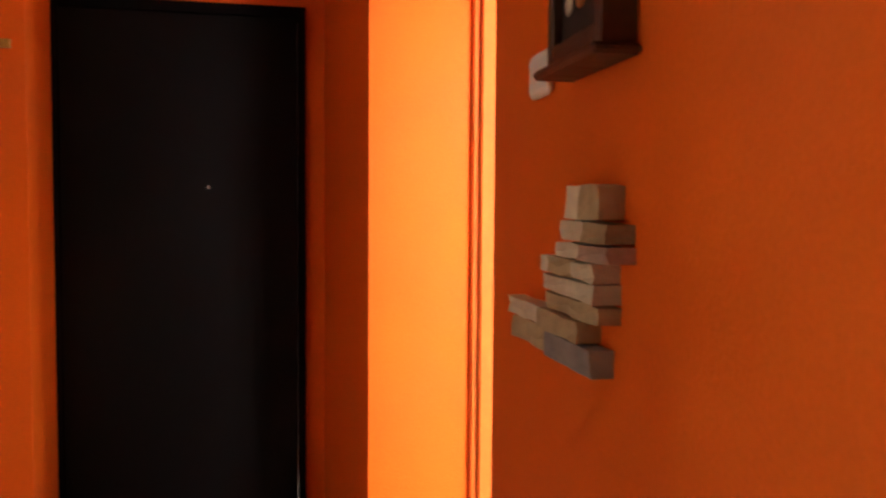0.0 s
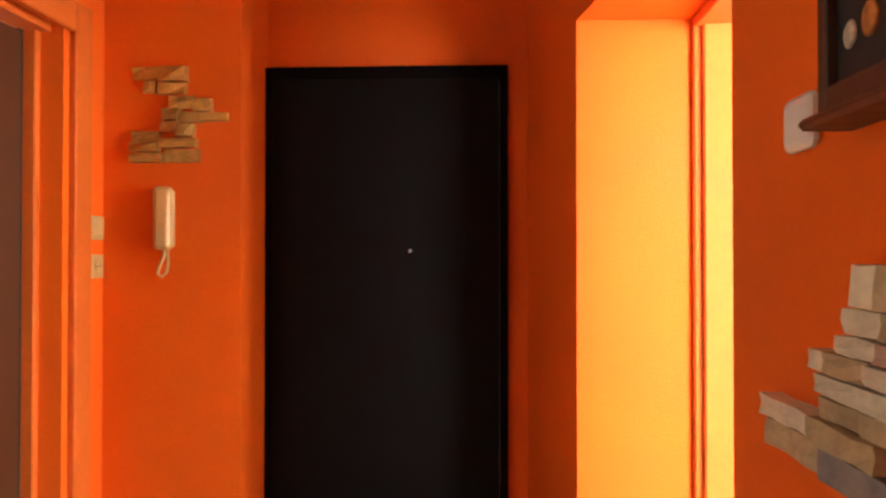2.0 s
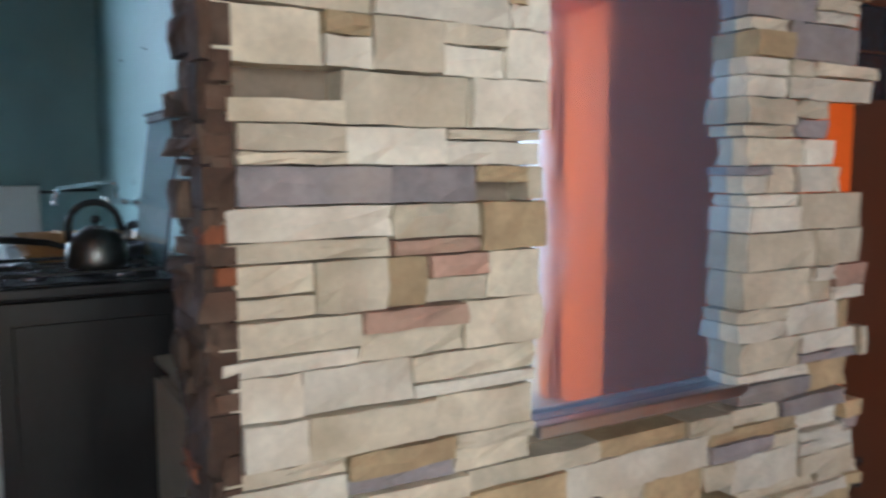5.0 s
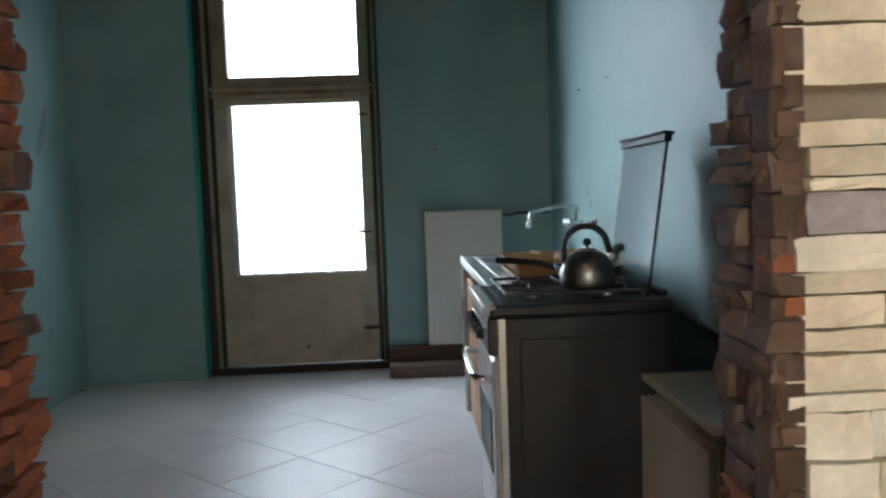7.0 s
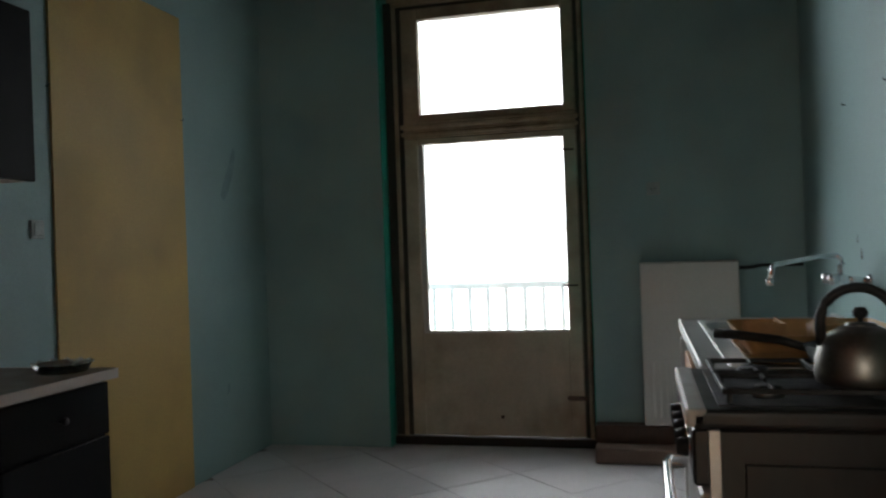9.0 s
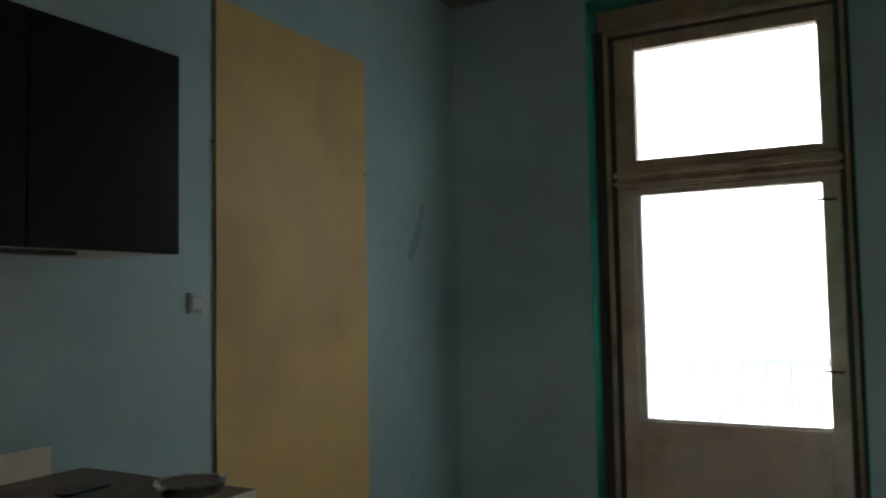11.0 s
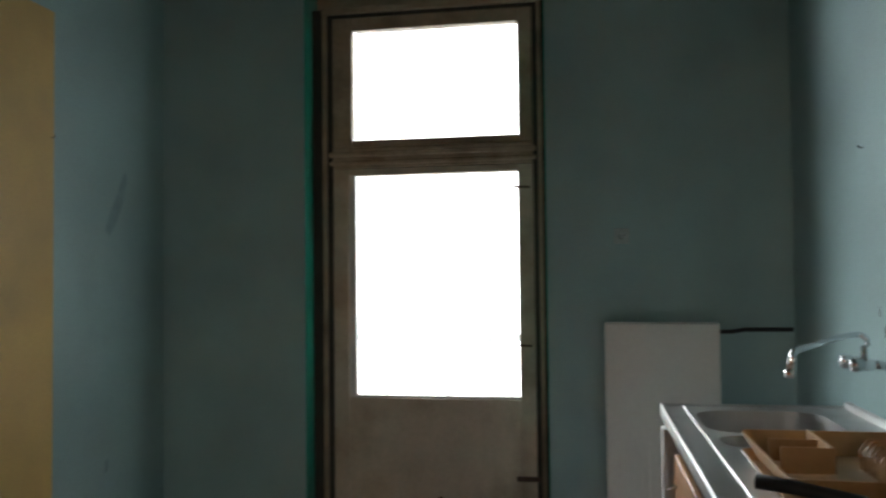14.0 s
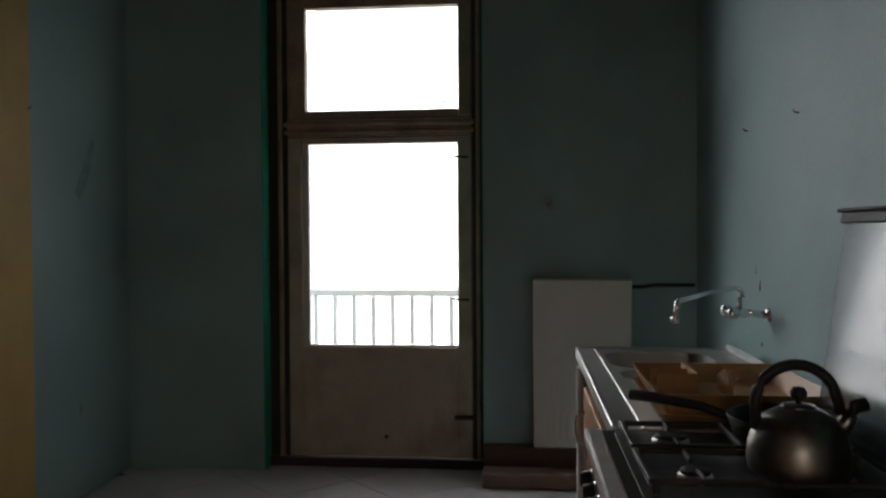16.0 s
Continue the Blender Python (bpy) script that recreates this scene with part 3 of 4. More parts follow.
rs = random.Random(7)
cladding = thing("stone_cladding", "cream and tan split stone cladding on the wall", "stone wall", at=(XM - 0.015, 0, 0))
cladding["kind"] = "structure"
spare = {}
z = 0.0
while z < HH - 0.03:
    h = rs.choice((0.034, 0.044, 0.055, 0.068, 0.080, 0.094))
    end = 3.045 + rs.uniform(-0.05, 0.055) - (0.10 if 1.15 < z < 1.62 and rs.random() < 0.55 else 0.0)
    y = JR - 0.012
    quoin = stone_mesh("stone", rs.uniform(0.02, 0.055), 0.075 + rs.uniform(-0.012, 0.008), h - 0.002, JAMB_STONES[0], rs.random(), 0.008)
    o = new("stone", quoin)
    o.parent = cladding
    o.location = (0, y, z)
    y += max(v.co.y for v in quoin.vertices) + 0.002
    while y < end - 0.02:
        L = rs.uniform(0.08, 0.30) if h > 0.055 else rs.uniform(0.12, 0.36)
        pieces = [(z, h)]
        if h > 0.062 and rs.random() < 0.42:
            cut = rs.uniform(0.32, 0.68)
            pieces = [(z, h * cut), (z + h * cut, h * (1 - cut))]
        y1 = min(y + L, end)
        if MZ0 - 0.025 < z + h * 0.5 < MZ1:
            if y < MY0 and y1 > MY0 - 0.05:
                y1 = MY0 + rs.uniform(-0.03, 0.025)
            elif MY0 - 0.04 <= y < MY1:
                y = MY1 + rs.uniform(-0.02, 0.03)
                continue
        if y1 - y > 0.025:
            for zz, hh in pieces:
                if rs.random() < 0.03:
                    continue
                near = y < MY0
                kind = rs.choices((0, 1, 2, 3, 4), (0.42, 0.17, 0.07 if near else 0.03, 0.05, 0.32))[0]
                me = stone_mesh("stone", y1 - y, 0.077 + rs.uniform(-0.011, 0.011), hh - 0.0015, STONES[kind], rs.random())
                if 0.52 < zz < 1.62:
                    o = new("stone", me)
                    o.parent = cladding
                    o.location = (0, y, zz)
                else:
                    spare.setdefault(kind, []).append((me, Matrix.Translation((0, y, zz))))
        y = y1 + 0.0015
    z += h
for kind, items in spare.items():
    o = new("stonework", join_meshes("stonework", items))
    o.data.materials.append(STONES[kind])
    o.parent = cladding
    tagged(o, kind="stuff")

# jambs of the passage, faced with darker stone
for side, y0, sgn in (("right", JR + 0.04, -1), ("left", JL - 0.04, 1)):
    jam = thing("stone_jamb", "dark brown stone facing of the passage jamb", "stone wall", at=(XB - 0.02, y0, 0))
    jam["kind"] = "structure"
    part("backing", B((0.02, 0.195 if sgn > 0 else 0.10, -0.002 if sgn > 0 else -0.01, 0.01 if sgn > 0 else 0.002, 0, 2.32)), MORTAR, jam)
    z = 0.0
    while z < 2.28:
        h = rs.choice((0.035, 0.045, 0.055, 0.07))
        x = rs.uniform(-0.012, 0.012)
        end = 0.225 if sgn > 0 else 0.235
        while x < end - 0.02:
            L = rs.uniform(0.06, 0.22)
            x1 = min(x + L, end + rs.uniform(-0.01, 0.01))
            if end - x1 < 0.03:
                x1 = end
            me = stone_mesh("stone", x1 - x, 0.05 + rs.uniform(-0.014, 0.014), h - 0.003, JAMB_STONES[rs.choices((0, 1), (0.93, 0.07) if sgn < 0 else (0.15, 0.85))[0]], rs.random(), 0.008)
            o = new("stone", me)
            o.parent = jam
            if sgn > 0:
                o.matrix_local = pose(x1, 0, z, 0, 0, 90)
            else:
                o.matrix_local = pose(x, 0, z, 0, 0, -90)
            x = x1 + 0.002
        z += h

# ---- hall: things on the walls ----
stack = thing("stone_ornament", "stepped stack of cream stones on the orange wall", "wall stones", at=(XR, 0, 0))
for y0, y1, z0, z1, kinds in (
        (1.985, 2.17, 1.244, 1.292, (1, 0)), (1.95, 2.19, 1.214, 1.243, (1, 0)), (1.95, 2.21, 1.190, 1.213, (2, 0)),
        (1.995, 2.30, 1.163, 1.189, (0, 1, 0)), (1.99, 2.27, 1.136, 1.162, (0, 0)), (1.99, 2.26, 1.108, 1.135, (1, 1)),
        (2.055, 2.46, 1.076, 1.107, (1, 0)), (2.01, 2.45, 1.036, 1.075, (3, 1))):
    y0, y1 = y0 + 0.075, y1 + 0.022
    n = len(kinds)
    cuts = [y0 + (y1 - y0) * (k / n + (0.08 * ((k * 7) % 3 - 1) if 0 < k < n else 0)) for k in range(n + 1)]
    for k in range(n):
        o = new("stone", stone_mesh("stone", cuts[k + 1] - cuts[k] - 0.001, 0.034 + 0.005 * ((k * 5 + int(z0 * 1000)) % 3 - 1), z1 - z0, STONES[kinds[k]], z0 + k, 0.003))
        o.parent = stack
        o.matrix_local = pose(0, cuts[k + 1], z0, 0, 0, 180)

orn = thing("stone_ornament", "gilded rough stones stepped above the door phone", "wall stones", at=(0, YF, 0))
for x0, x1, z0, z1 in ((4.445, 4.545, 1.915, 1.958), (4.545, 4.64, 1.905, 1.958), (4.485, 4.53, 1.868, 1.912), (4.535, 4.635, 1.862, 1.904),
                       (4.575, 4.66, 1.815, 1.860), (4.66, 4.725, 1.805, 1.85), (4.555, 4.615, 1.772, 1.814), (4.62, 4.69, 1.765, 1.803),
                       (4.69, 4.78, 1.77, 1.80), (4.545, 4.61, 1.735, 1.770), (4.61, 4.665, 1.715, 1.762), (4.445, 4.545, 1.70, 1.738),
                       (4.548, 4.675, 1.68, 1.712), (4.44, 4.545, 1.665, 1.698), (4.445, 4.56, 1.628, 1.662), (4.562, 4.68, 1.63, 1.676)):
    o = new("stone", stone_mesh("stone", x1 - x0, 0.035 + 0.012 * math.sin(x0 * 91 + z0 * 57), z1 - z0, GOLD_STONE, x0 + z0, 0.007))
    o.parent = orn
    o.matrix_local = pose(x0, 0, z0, 0, 0, -90)

phone = thing("door_phone", "ivory door phone handset on the orange wall, warm bounce light in its colour", "door phone", at=(4.566, YF, 1.26))
part("handset", B((-0.030, 0.030, -0.062, -0.012, 0.072, 0.286), bevel=0.016, seg=3), WARM_IVORY, phone)
part("base_plate", B((-0.027, 0.027, -0.012, 0, 0.08, 0.275), bevel=0.004), WARM_IVORY, phone)
part("cord", tube([(0.0, -0.035, 0.075), (0.004, -0.038, 0.05), (-0.012, -0.036, 0.02), (-0.022, -0.03, -0.01), (-0.008, -0.026, -0.022), (0.006, -0.022, -0.005), (0.01, -0.02, 0.03), (0.004, -0.012, 0.075)], 0.006, 8), WARM_IVORY, phone)


def wall_plate(name, label, m, rocker=True, size=0.08, body=None):
    body = body or WHITE_PLASTIC
    t = thing(name, label, "switch" if rocker else "socket")
    t.matrix_world = m
    s = size / 2
    part("plate", B((-s, s, -0.010, 0, -s, s), bevel=0.004, seg=2), body, t)
    if rocker:
        part("rocker", B((-s * 0.7, s * 0.7, -0.016, -0.010, -s * 0.7, s * 0.7), bevel=0.003), body, t)
    else:
        part("socket_well", lathe([(s * 0.62, 0), (s * 0.62, 0.004), (s * 0.5, 0.004), (s * 0.48, 0.001)], 20), body, t).matrix_local = pose(0, -0.010, 0, 90, 0, 0)
        for dx in (-0.0095, 0.0095):
            part("pin_hole", lathe([(0.003, 0), (0.003, 0.0012)], 8), BLACK_MATT, t).matrix_local = pose(dx, -0.0112, 0, 90, 0, 0)
    return t


DULL_PLASTIC = mat("dull_grey_plastic", (0.33, 0.38, 0.36), 0.6, vary=0.12, scale=20, fine=90, bump=0.05)
wall_plate("light_switch", "white light switch tinted with bounce light from the orange wall", pose(XL, 3.955, 1.405, 0, 0, 90), body=WARM_IVORY)
wall_plate("wall_socket", "white socket below the light switch, tinted with orange bounce light", pose(XL, 3.955, 1.275, 0, 0, 90), rocker=False, body=WARM_IVORY)
wall_plate("light_switch", "small dull grey light switch beside the ochre board", pose(2.03, YS, 1.36, 0, 0, 180), size=0.075, body=DULL_PLASTIC)
wall_plate("wall_socket", "old socket on the teal window wall", pose(0, 0.97, 1.53, 0, 0, 90), rocker=False, size=0.075, body=DULL_PLASTIC)

bell = thing("bell_box", "cream plastic bell box behind the key cabinet", "bell", at=(XR, 2.385, 1.43))
part("cover", B((-0.018, 0, -0.05, 0.045, 0.012, 0.085), bevel=0.012, seg=3), WHITE_PLASTIC, bell)

key = thing("key_cabinet", "dark wooden key cabinet with a painted glass front", "key cabinet", at=(XR, 2.13, 1.46))
part("case", B((-0.012, 0, -0.078, 0.078, 0.03, 0.335)), DARK_WOOD, key)
for side in (-0.089, 0.089):
    part("side_rail", B((-0.05, 0, side - 0.011, side + 0.011, 0, 0.36), bevel=0.003), DARK_WOOD, key)
for low, high in ((0.0, 0.03), (0.335, 0.36)):
    part("cross_rail", B((-0.05, 0, -0.078, 0.078, low, high), bevel=0.003), DARK_WOOD, key)
part("base_moulding", B((-0.066, 0, -0.115, 0.118, -0.014, 0.0), bevel=0.005), DARK_WOOD, key)
part("top_moulding", B((-0.06, 0, -0.112, 0.112, 0.36, 0.376), bevel=0.005), DARK_WOOD, key)
part("picture", B((-0.036, -0.03, -0.078, 0.078, 0.03, 0.335)), BLACK_MATT, key)
PIC_A = mat("picture_orange", (0.45, 0.16, 0.03), 0.5, vary=0.4, scale=30)
PIC_B = mat("picture_cream", (0.5, 0.45, 0.32), 0.5, vary=0.3, scale=30)
for y, z, r, m in ((0.0, 0.085, 0.020, PIC_A), (0.03, 0.205, 0.030, PIC_B), (0.0, 0.155, 0.026, PIC_B), (0.055, 0.18, 0.016, PIC_A), (-0.045, 0.1, 0.016, PIC_B), (0.045, 0.08, 0.016, PIC_B)):
    part("painted_fruit", lathe([(0.0, 0.004), (r * 0.7, 0.0035), (r, 0.001)], 14), m, key).matrix_local = pose(-0.036, y, z, 0, -90, 0)
for k in range(6):
    part("painted_mark", B((-0.0385, -0.036, 0.052 - 0.022 * k, 0.064 - 0.022 * k, 0.26 + 0.006 * k, 0.27 + 0.006 * k)), PIC_B, key)

# ---- kitchen: radiator, pipe box ----
rad = thing("radiator", "flat white panel radiator under a sooty wall patch", "radiator", at=(0, 1.145, 0.19))
part("front_panel", B((0.075, 0.105, -0.265, 0.265, 0, 0.915), bevel=0.006, seg=2), RAD, rad)
part("back_panel", B((0.03, 0.05, -0.255, 0.255, 0.02, 0.9), bevel=0.004), RAD, rad)
part("top_grille", B((0.03, 0.1, -0.262, 0.262, 0.905, 0.918), bevel=0.003), RAD, rad)
for k in range(5):
    part("groove_rib", B((0.104, 0.108, -0.225 + 0.035 * k, -0.207 + 0.035 * k, 0.04, 0.36), bevel=0.0018), RAD, rad)
part("valve_pipe", tube([(0.06, 0.265, 0.875), (0.06, 0.33, 0.875), (0.06, 0.38, 0.885), (0.06, 0.60, 0.885)], 0.010, 10), BLACK_MATT, rad)
part("bracket", B((0.0, 0.03, -0.2, -0.17, 0.1, 0.85), (0.0, 0.03, 0.17, 0.2, 0.1, 0.85)), BLACK_MATT, rad)
pipe_box = thing("pipe_box", "brown boxed-in pipes along the wall foot", "pipe box", at=(0, 1.19, 0))
part("riser", B((0, 0.10, -0.585, 0.575, 0, 0.185), bevel=0.005), DARK_WOOD, pipe_box)
part("step_board", B((0.10, 0.24, -0.585, 0.575, 0, 0.085), bevel=0.008), mat("worn_brown_board", (0.16, 0.11, 0.085), 0.55, vary=0.15, scale=6, bump=0.2), pipe_box)

# ---- sink unit ----
SX0, SX1, SY0, SY1, SZ = 1.08, 2.485, 1.045, 1.68, 0.875
unit = thing("sink_cabinet", "sink base cabinet with an orange wooden door", "kitchen cabinet", at=(SX0, SY0, 0))
part("end_panel", B((0.0, 0.018, 0.02, 0.60, 0, 0.84)), WHITE_ENAMEL, unit)
part("end_panel", B((1.38, 1.398, 0.02, 0.60, 0, 0.84)), WHITE_ENAMEL, unit)
part("back_panel", B((0.018, 1.38, 0.585, 0.60, 0.05, 0.825)), BLACK_MATT, unit)
part("bottom", B((0.018, 1.38, 0.03, 0.585, 0.08, 0.10)), WHITE_ENAMEL, unit)
part("divider", B((0.44, 0.458, 0.03, 0.585, 0.10, 0.825)), DARK_WOOD, unit)
part("frayed_edge", B((-0.006, 0.05, 0.004, 0.024, 0, 0.80), bevel=0.003), WHITE_ENAMEL, unit)
for a, b in ((0.46, 0.888), (0.893, 1.395)):
    dd = part("door", B((a, b, 0.0, 0.02, 0.10, 0.80), bevel=0.003), WOOD_DOOR, unit)
    part("handle", tube([(a + 0.06, 0.0, 0.60), (a + 0.06, -0.028, 0.615), (a + 0.06, -0.032, 0.66), (a + 0.06, -0.028, 0.705), (a + 0.06, 0.0, 0.72)], 0.006, 8), ALU, dd)


def rounded(cx, cy, hx, hy, r, n=6):
    pts = []
    for sx, sy, a in ((1, 1, 0), (-1, 1, 90), (-1, -1, 180), (1, -1, 270)):
        for k in range(n + 1):
            t = radians(a + 90 * k / n)
            pts.append((cx + sx * (hx - r) + r * math.cos(t), cy + sy * (hy - r) + r * math.sin(t)))
    return pts


def bowl(cx, cy, hx, hy, r, depth, z, steps=6):
    bm = bmesh.new()
    rings = []
    for k in range(steps + 1):
        f = k / steps
        s = 1 - 0.10 * f ** 3
        rings.append([bm.verts.new((x, y, z - depth * math.sin(f * math.pi / 2))) for x, y in rounded(cx, cy, hx * s - 0.03 * f ** 6, hy * s - 0.03 * f ** 6, r * s)])
    m = len(rings[0])
    for a, b in zip(rings, rings[1:]):
        for k in range(m):
            bm.faces.new((a[k], a[(k + 1) % m], b[(k + 1) % m], b[k])).smooth = True
    bm.faces.new(rings[-1])
    return bm


sink = thing("steel_sink", "stained steel double sink top with a ribbed drainer", "sink", at=(SX0, SY0, 0))


def sink_top():
    """A pressed sheet with two openings, with a turned-down rim."""
    W, D = SX1 - SX0, SY1 - SY0
    bm = bmesh.new()
    outer = [bm.verts.new((x, y, SZ)) for x, y in rounded(W / 2, D / 2, W / 2, D / 2, 0.012, 3)]
    loops = [outer]
    for args in ((0.30, 0.30, 0.20, 0.20, 0.10), (0.62, 0.24, 0.085, 0.13, 0.07)):
        loops.append([bm.verts.new((x, y, SZ)) for x, y in rounded(*args)])
    edges = [bm.edges.new((l[k], l[(k + 1) % len(l)])) for l in loops for k in range(len(l))]
    bmesh.ops.triangle_fill(bm, use_beauty=True, use_dissolve=False, edges=edges)
    lo = [bm.verts.new((v.co.x, v.co.y, SZ - 0.035)) for v in outer]
    for k in range(len(outer)):
        j = (k + 1) % len(outer)
        bm.faces.new((outer[k], outer[j], lo[j], lo[k]))
    return bm


part("top_sheet", sink_top(), STEEL, sink)
part("bowl", bowl(0.30, 0.30, 0.20, 0.20, 0.10, 0.16, SZ), STEEL, sink)
part("bowl", bowl(0.62, 0.24, 0.085, 0.13, 0.07, 0.10, SZ), STEEL, sink)
part("raised_rim", B((0.0, SX1 - SX0, 0.0, 0.012, SZ, SZ + 0.006), (0.0, 0.012, 0.012, 0.62, SZ, SZ + 0.006), (0.0, SX1 - SX0, 0.075, 0.083, SZ, SZ + 0.004), bevel=0.0025), STEEL, sink)
part("upstand", B((0.0, SX1 - SX0, 0.615, 0.635, SZ - 0.02, SZ + 0.022), bevel=0.006), STEEL, sink)
for k in range(7):
    part("drainer_rib", B((0.76, 1.30, 0.14 + 0.06 * k, 0.155 + 0.06 * k, SZ, SZ + 0.004), bevel=0.0018), STEEL, sink)
part("drain", lathe([(0.03, 0), (0.03, 0.004), (0.018, 0.002)], 16, (0.30, 0.30, SZ - 0.158)), CHROME, sink)

# dish rack
rack = thing("dish_rack", "tan plastic dish rack on the steel drainer", "dish rack", at=(1.96, 1.16, SZ + 0.006))
RW, RD = 0.50, 0.44


def tray(w, d, z0, z1, t, flare):
    bm = bmesh.new()
    o0 = [bm.verts.new((x, y, z0)) for x, y in rounded(w / 2, d / 2, w / 2 - flare, d / 2 - flare, 0.02, 3)]
    o1 = [bm.verts.new((x, y, z1)) for x, y in rounded(w / 2, d / 2, w / 2, d / 2, 0.025, 3)]
    i1 = [bm.verts.new((x, y, z1)) for x, y in rounded(w / 2, d / 2, w / 2 - t, d / 2 - t, 0.02, 3)]
    i0 = [bm.verts.new((x, y, z0 + t)) for x, y in rounded(w / 2, d / 2, w / 2 - flare - t, d / 2 - flare - t, 0.015, 3)]
    m = len(o0)
    for a, b in ((o0, o1), (o1, i1), (i1, i0)):
        for k in range(m):
            bm.faces.new((a[k], a[(k + 1) % m], b[(k + 1) % m], b[k]))
    bm.faces.new(o0[::-1])
    bm.faces.new(i0)
    return bm


part("drip_tray", tray(RW + 0.02, RD + 0.03, 0.0, 0.03, 0.004, 0.02), CRATE, rack)
part("basket", tray(RW, RD, 0.018, 0.076, 0.005, 0.03), CRATE, rack)
part("cutlery_divider", B((0.25, 0.255, 0.04, 0.15, 0.03, 0.086), (0.04, 0.25, 0.145, 0.15, 0.03, 0.086), (0.13, 0.134, 0.04, 0.145, 0.03, 0.08)), CRATE, rack)
for k in range(7):
    part("plate_prong", tube([(0.20 + 0.026 * k, 0.22, 0.03), (0.19 + 0.026 * k, 0.22, 0.07), (0.185 + 0.026 * k, 0.24, 0.092), (0.18 + 0.026 * k, 0.30, 0.094)], 0.0028, 6), CRATE, rack)

# wall tap
tap = thing("wall_tap", "chrome wall mixer tap with two knobs", "tap", at=(1.30, YN, 1.04))
part("wall_flange", lathe([(0.03, 0), (0.03, 0.006), (0.018, 0.016)], 18), CHROME, tap).matrix_local = pose(0.0, 0, 0, 90, 0, 0)
part("inlet", tube([(0, -0.01, 0), (0, -0.06, 0.005), (0, -0.10, 0.012)], 0.014, 12), CHROME, tap)
part("body", tube([(-0.05, -0.11, 0.012), (0.06, -0.11, 0.012)], 0.019, 14), CHROME, tap)
for dx in (-0.075, 0.075):
    part("knob", lathe([(0.012, 0), (0.020, 0.006), (0.024, 0.03), (0.019, 0.042), (0.0, 0.044)], 14), CHROME, tap).matrix_local = pose(dx * 0.7, -0.125, 0.012, 90, 0, 0)
part("spout", tube([(0.0, -0.11, 0.02), (0.0, -0.11, 0.065)] + arc((0.02, -0.135, 0.075), 0.03, 0, 90, 5, (0, 1, 0), (0, 0, 1)) + [(0.09, -0.19, 0.105), (0.20, -0.27, 0.10), (0.36, -0.39, 0.088)] + arc((0.38, -0.405, 0.062), 0.026, 90, 10, 5, (0.78, -0.62, 0), (0, 0, 1)) + [(0.402, -0.43, 0.035)], 0.0095, 10), CHROME, tap)
part("aerator", lathe([(0.013, 0), (0.014, 0.02), (0.010, 0.024)], 14, (0.402, -0.43, 0.012)), CHROME, tap)

# ---- gas cooker ----
GX, GY, GW, GD, GH = 2.49, 0.99, 0.575, 0.60, 0.875
cook = thing("gas_cooker", "old greasy grey gas cooker with a raised glass lid", "cooker", at=(GX, GY, 0))
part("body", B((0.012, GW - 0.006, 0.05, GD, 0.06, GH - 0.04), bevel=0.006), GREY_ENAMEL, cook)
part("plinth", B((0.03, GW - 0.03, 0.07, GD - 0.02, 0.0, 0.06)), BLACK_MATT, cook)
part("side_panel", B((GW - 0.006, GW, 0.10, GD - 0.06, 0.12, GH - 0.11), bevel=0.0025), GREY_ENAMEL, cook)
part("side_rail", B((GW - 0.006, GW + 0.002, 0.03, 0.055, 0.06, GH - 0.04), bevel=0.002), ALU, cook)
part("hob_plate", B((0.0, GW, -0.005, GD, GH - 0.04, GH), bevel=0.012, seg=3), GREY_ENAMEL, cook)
part("hob_front_edge", B((0.0, GW, -0.014, 0.03, GH - 0.036, GH + 0.003), bevel=0.008, seg=2), WHITE_ENAMEL, cook)
part("hob_well", B((0.04, GW - 0.04, 0.055, GD - 0.05, GH, GH + 0.003), bevel=0.001), CAST, cook)
part("control_panel", B((0.01, GW - 0.01, 0.0, 0.05, GH - 0.16, GH - 0.04), bevel=0.006), GREY_ENAMEL, cook)
for k in range(5):
    kn = part("knob", lathe([(0.021, 0), (0.021, 0.012), (0.017, 0.03), (0.0, 0.031)], 16), BLACK_MATT, cook)
    kn.matrix_local = pose(0.09 + 0.096 * k, 0.0, GH - 0.10, 90, 0, 0)
    part("knob_skirt", lathe([(0.025, 0), (0.025, 0.004), (0.02, 0.006)], 16), CHROME, kn)
od = part("oven_door", B((0.012, GW - 0.012, 0.012, 0.05, 0.20, GH - 0.175), bevel=0.006), WHITE_ENAMEL, cook)
part("oven_window", B((0.09, GW - 0.09, 0.008, 0.013, 0.30, 0.52), bevel=0.002), BLACK, od)
part("oven_handle", tube([(0.04, 0.012, 0.63), (0.04, -0.035, 0.635), (0.10, -0.045, 0.635), (0.46, -0.045, 0.635), (0.525, -0.035, 0.635), (0.525, 0.012, 0.63)], 0.013, 10), CHROME, od)
part("drawer", B((0.012, GW - 0.012, 0.015, 0.05, 0.065, 0.19), bevel=0.005), WHITE_ENAMEL, cook)
for bx, by, r in ((0.15, 0.17, 0.042), (0.42, 0.17, 0.034), (0.15, 0.42, 0.034), (0.42, 0.42, 0.048)):
    bn = part("burner", lathe([(r, 0), (r, 0.012), (r * 0.8, 0.016)], 20, (bx, by, GH + 0.003)), ALU, cook)
    part("burner_cap", lathe([(r * 0.85, 0.016), (r * 0.85, 0.022), (r * 0.6, 0.025), (0, 0.0255)], 20, (bx, by, GH + 0.003)), CAST, bn)
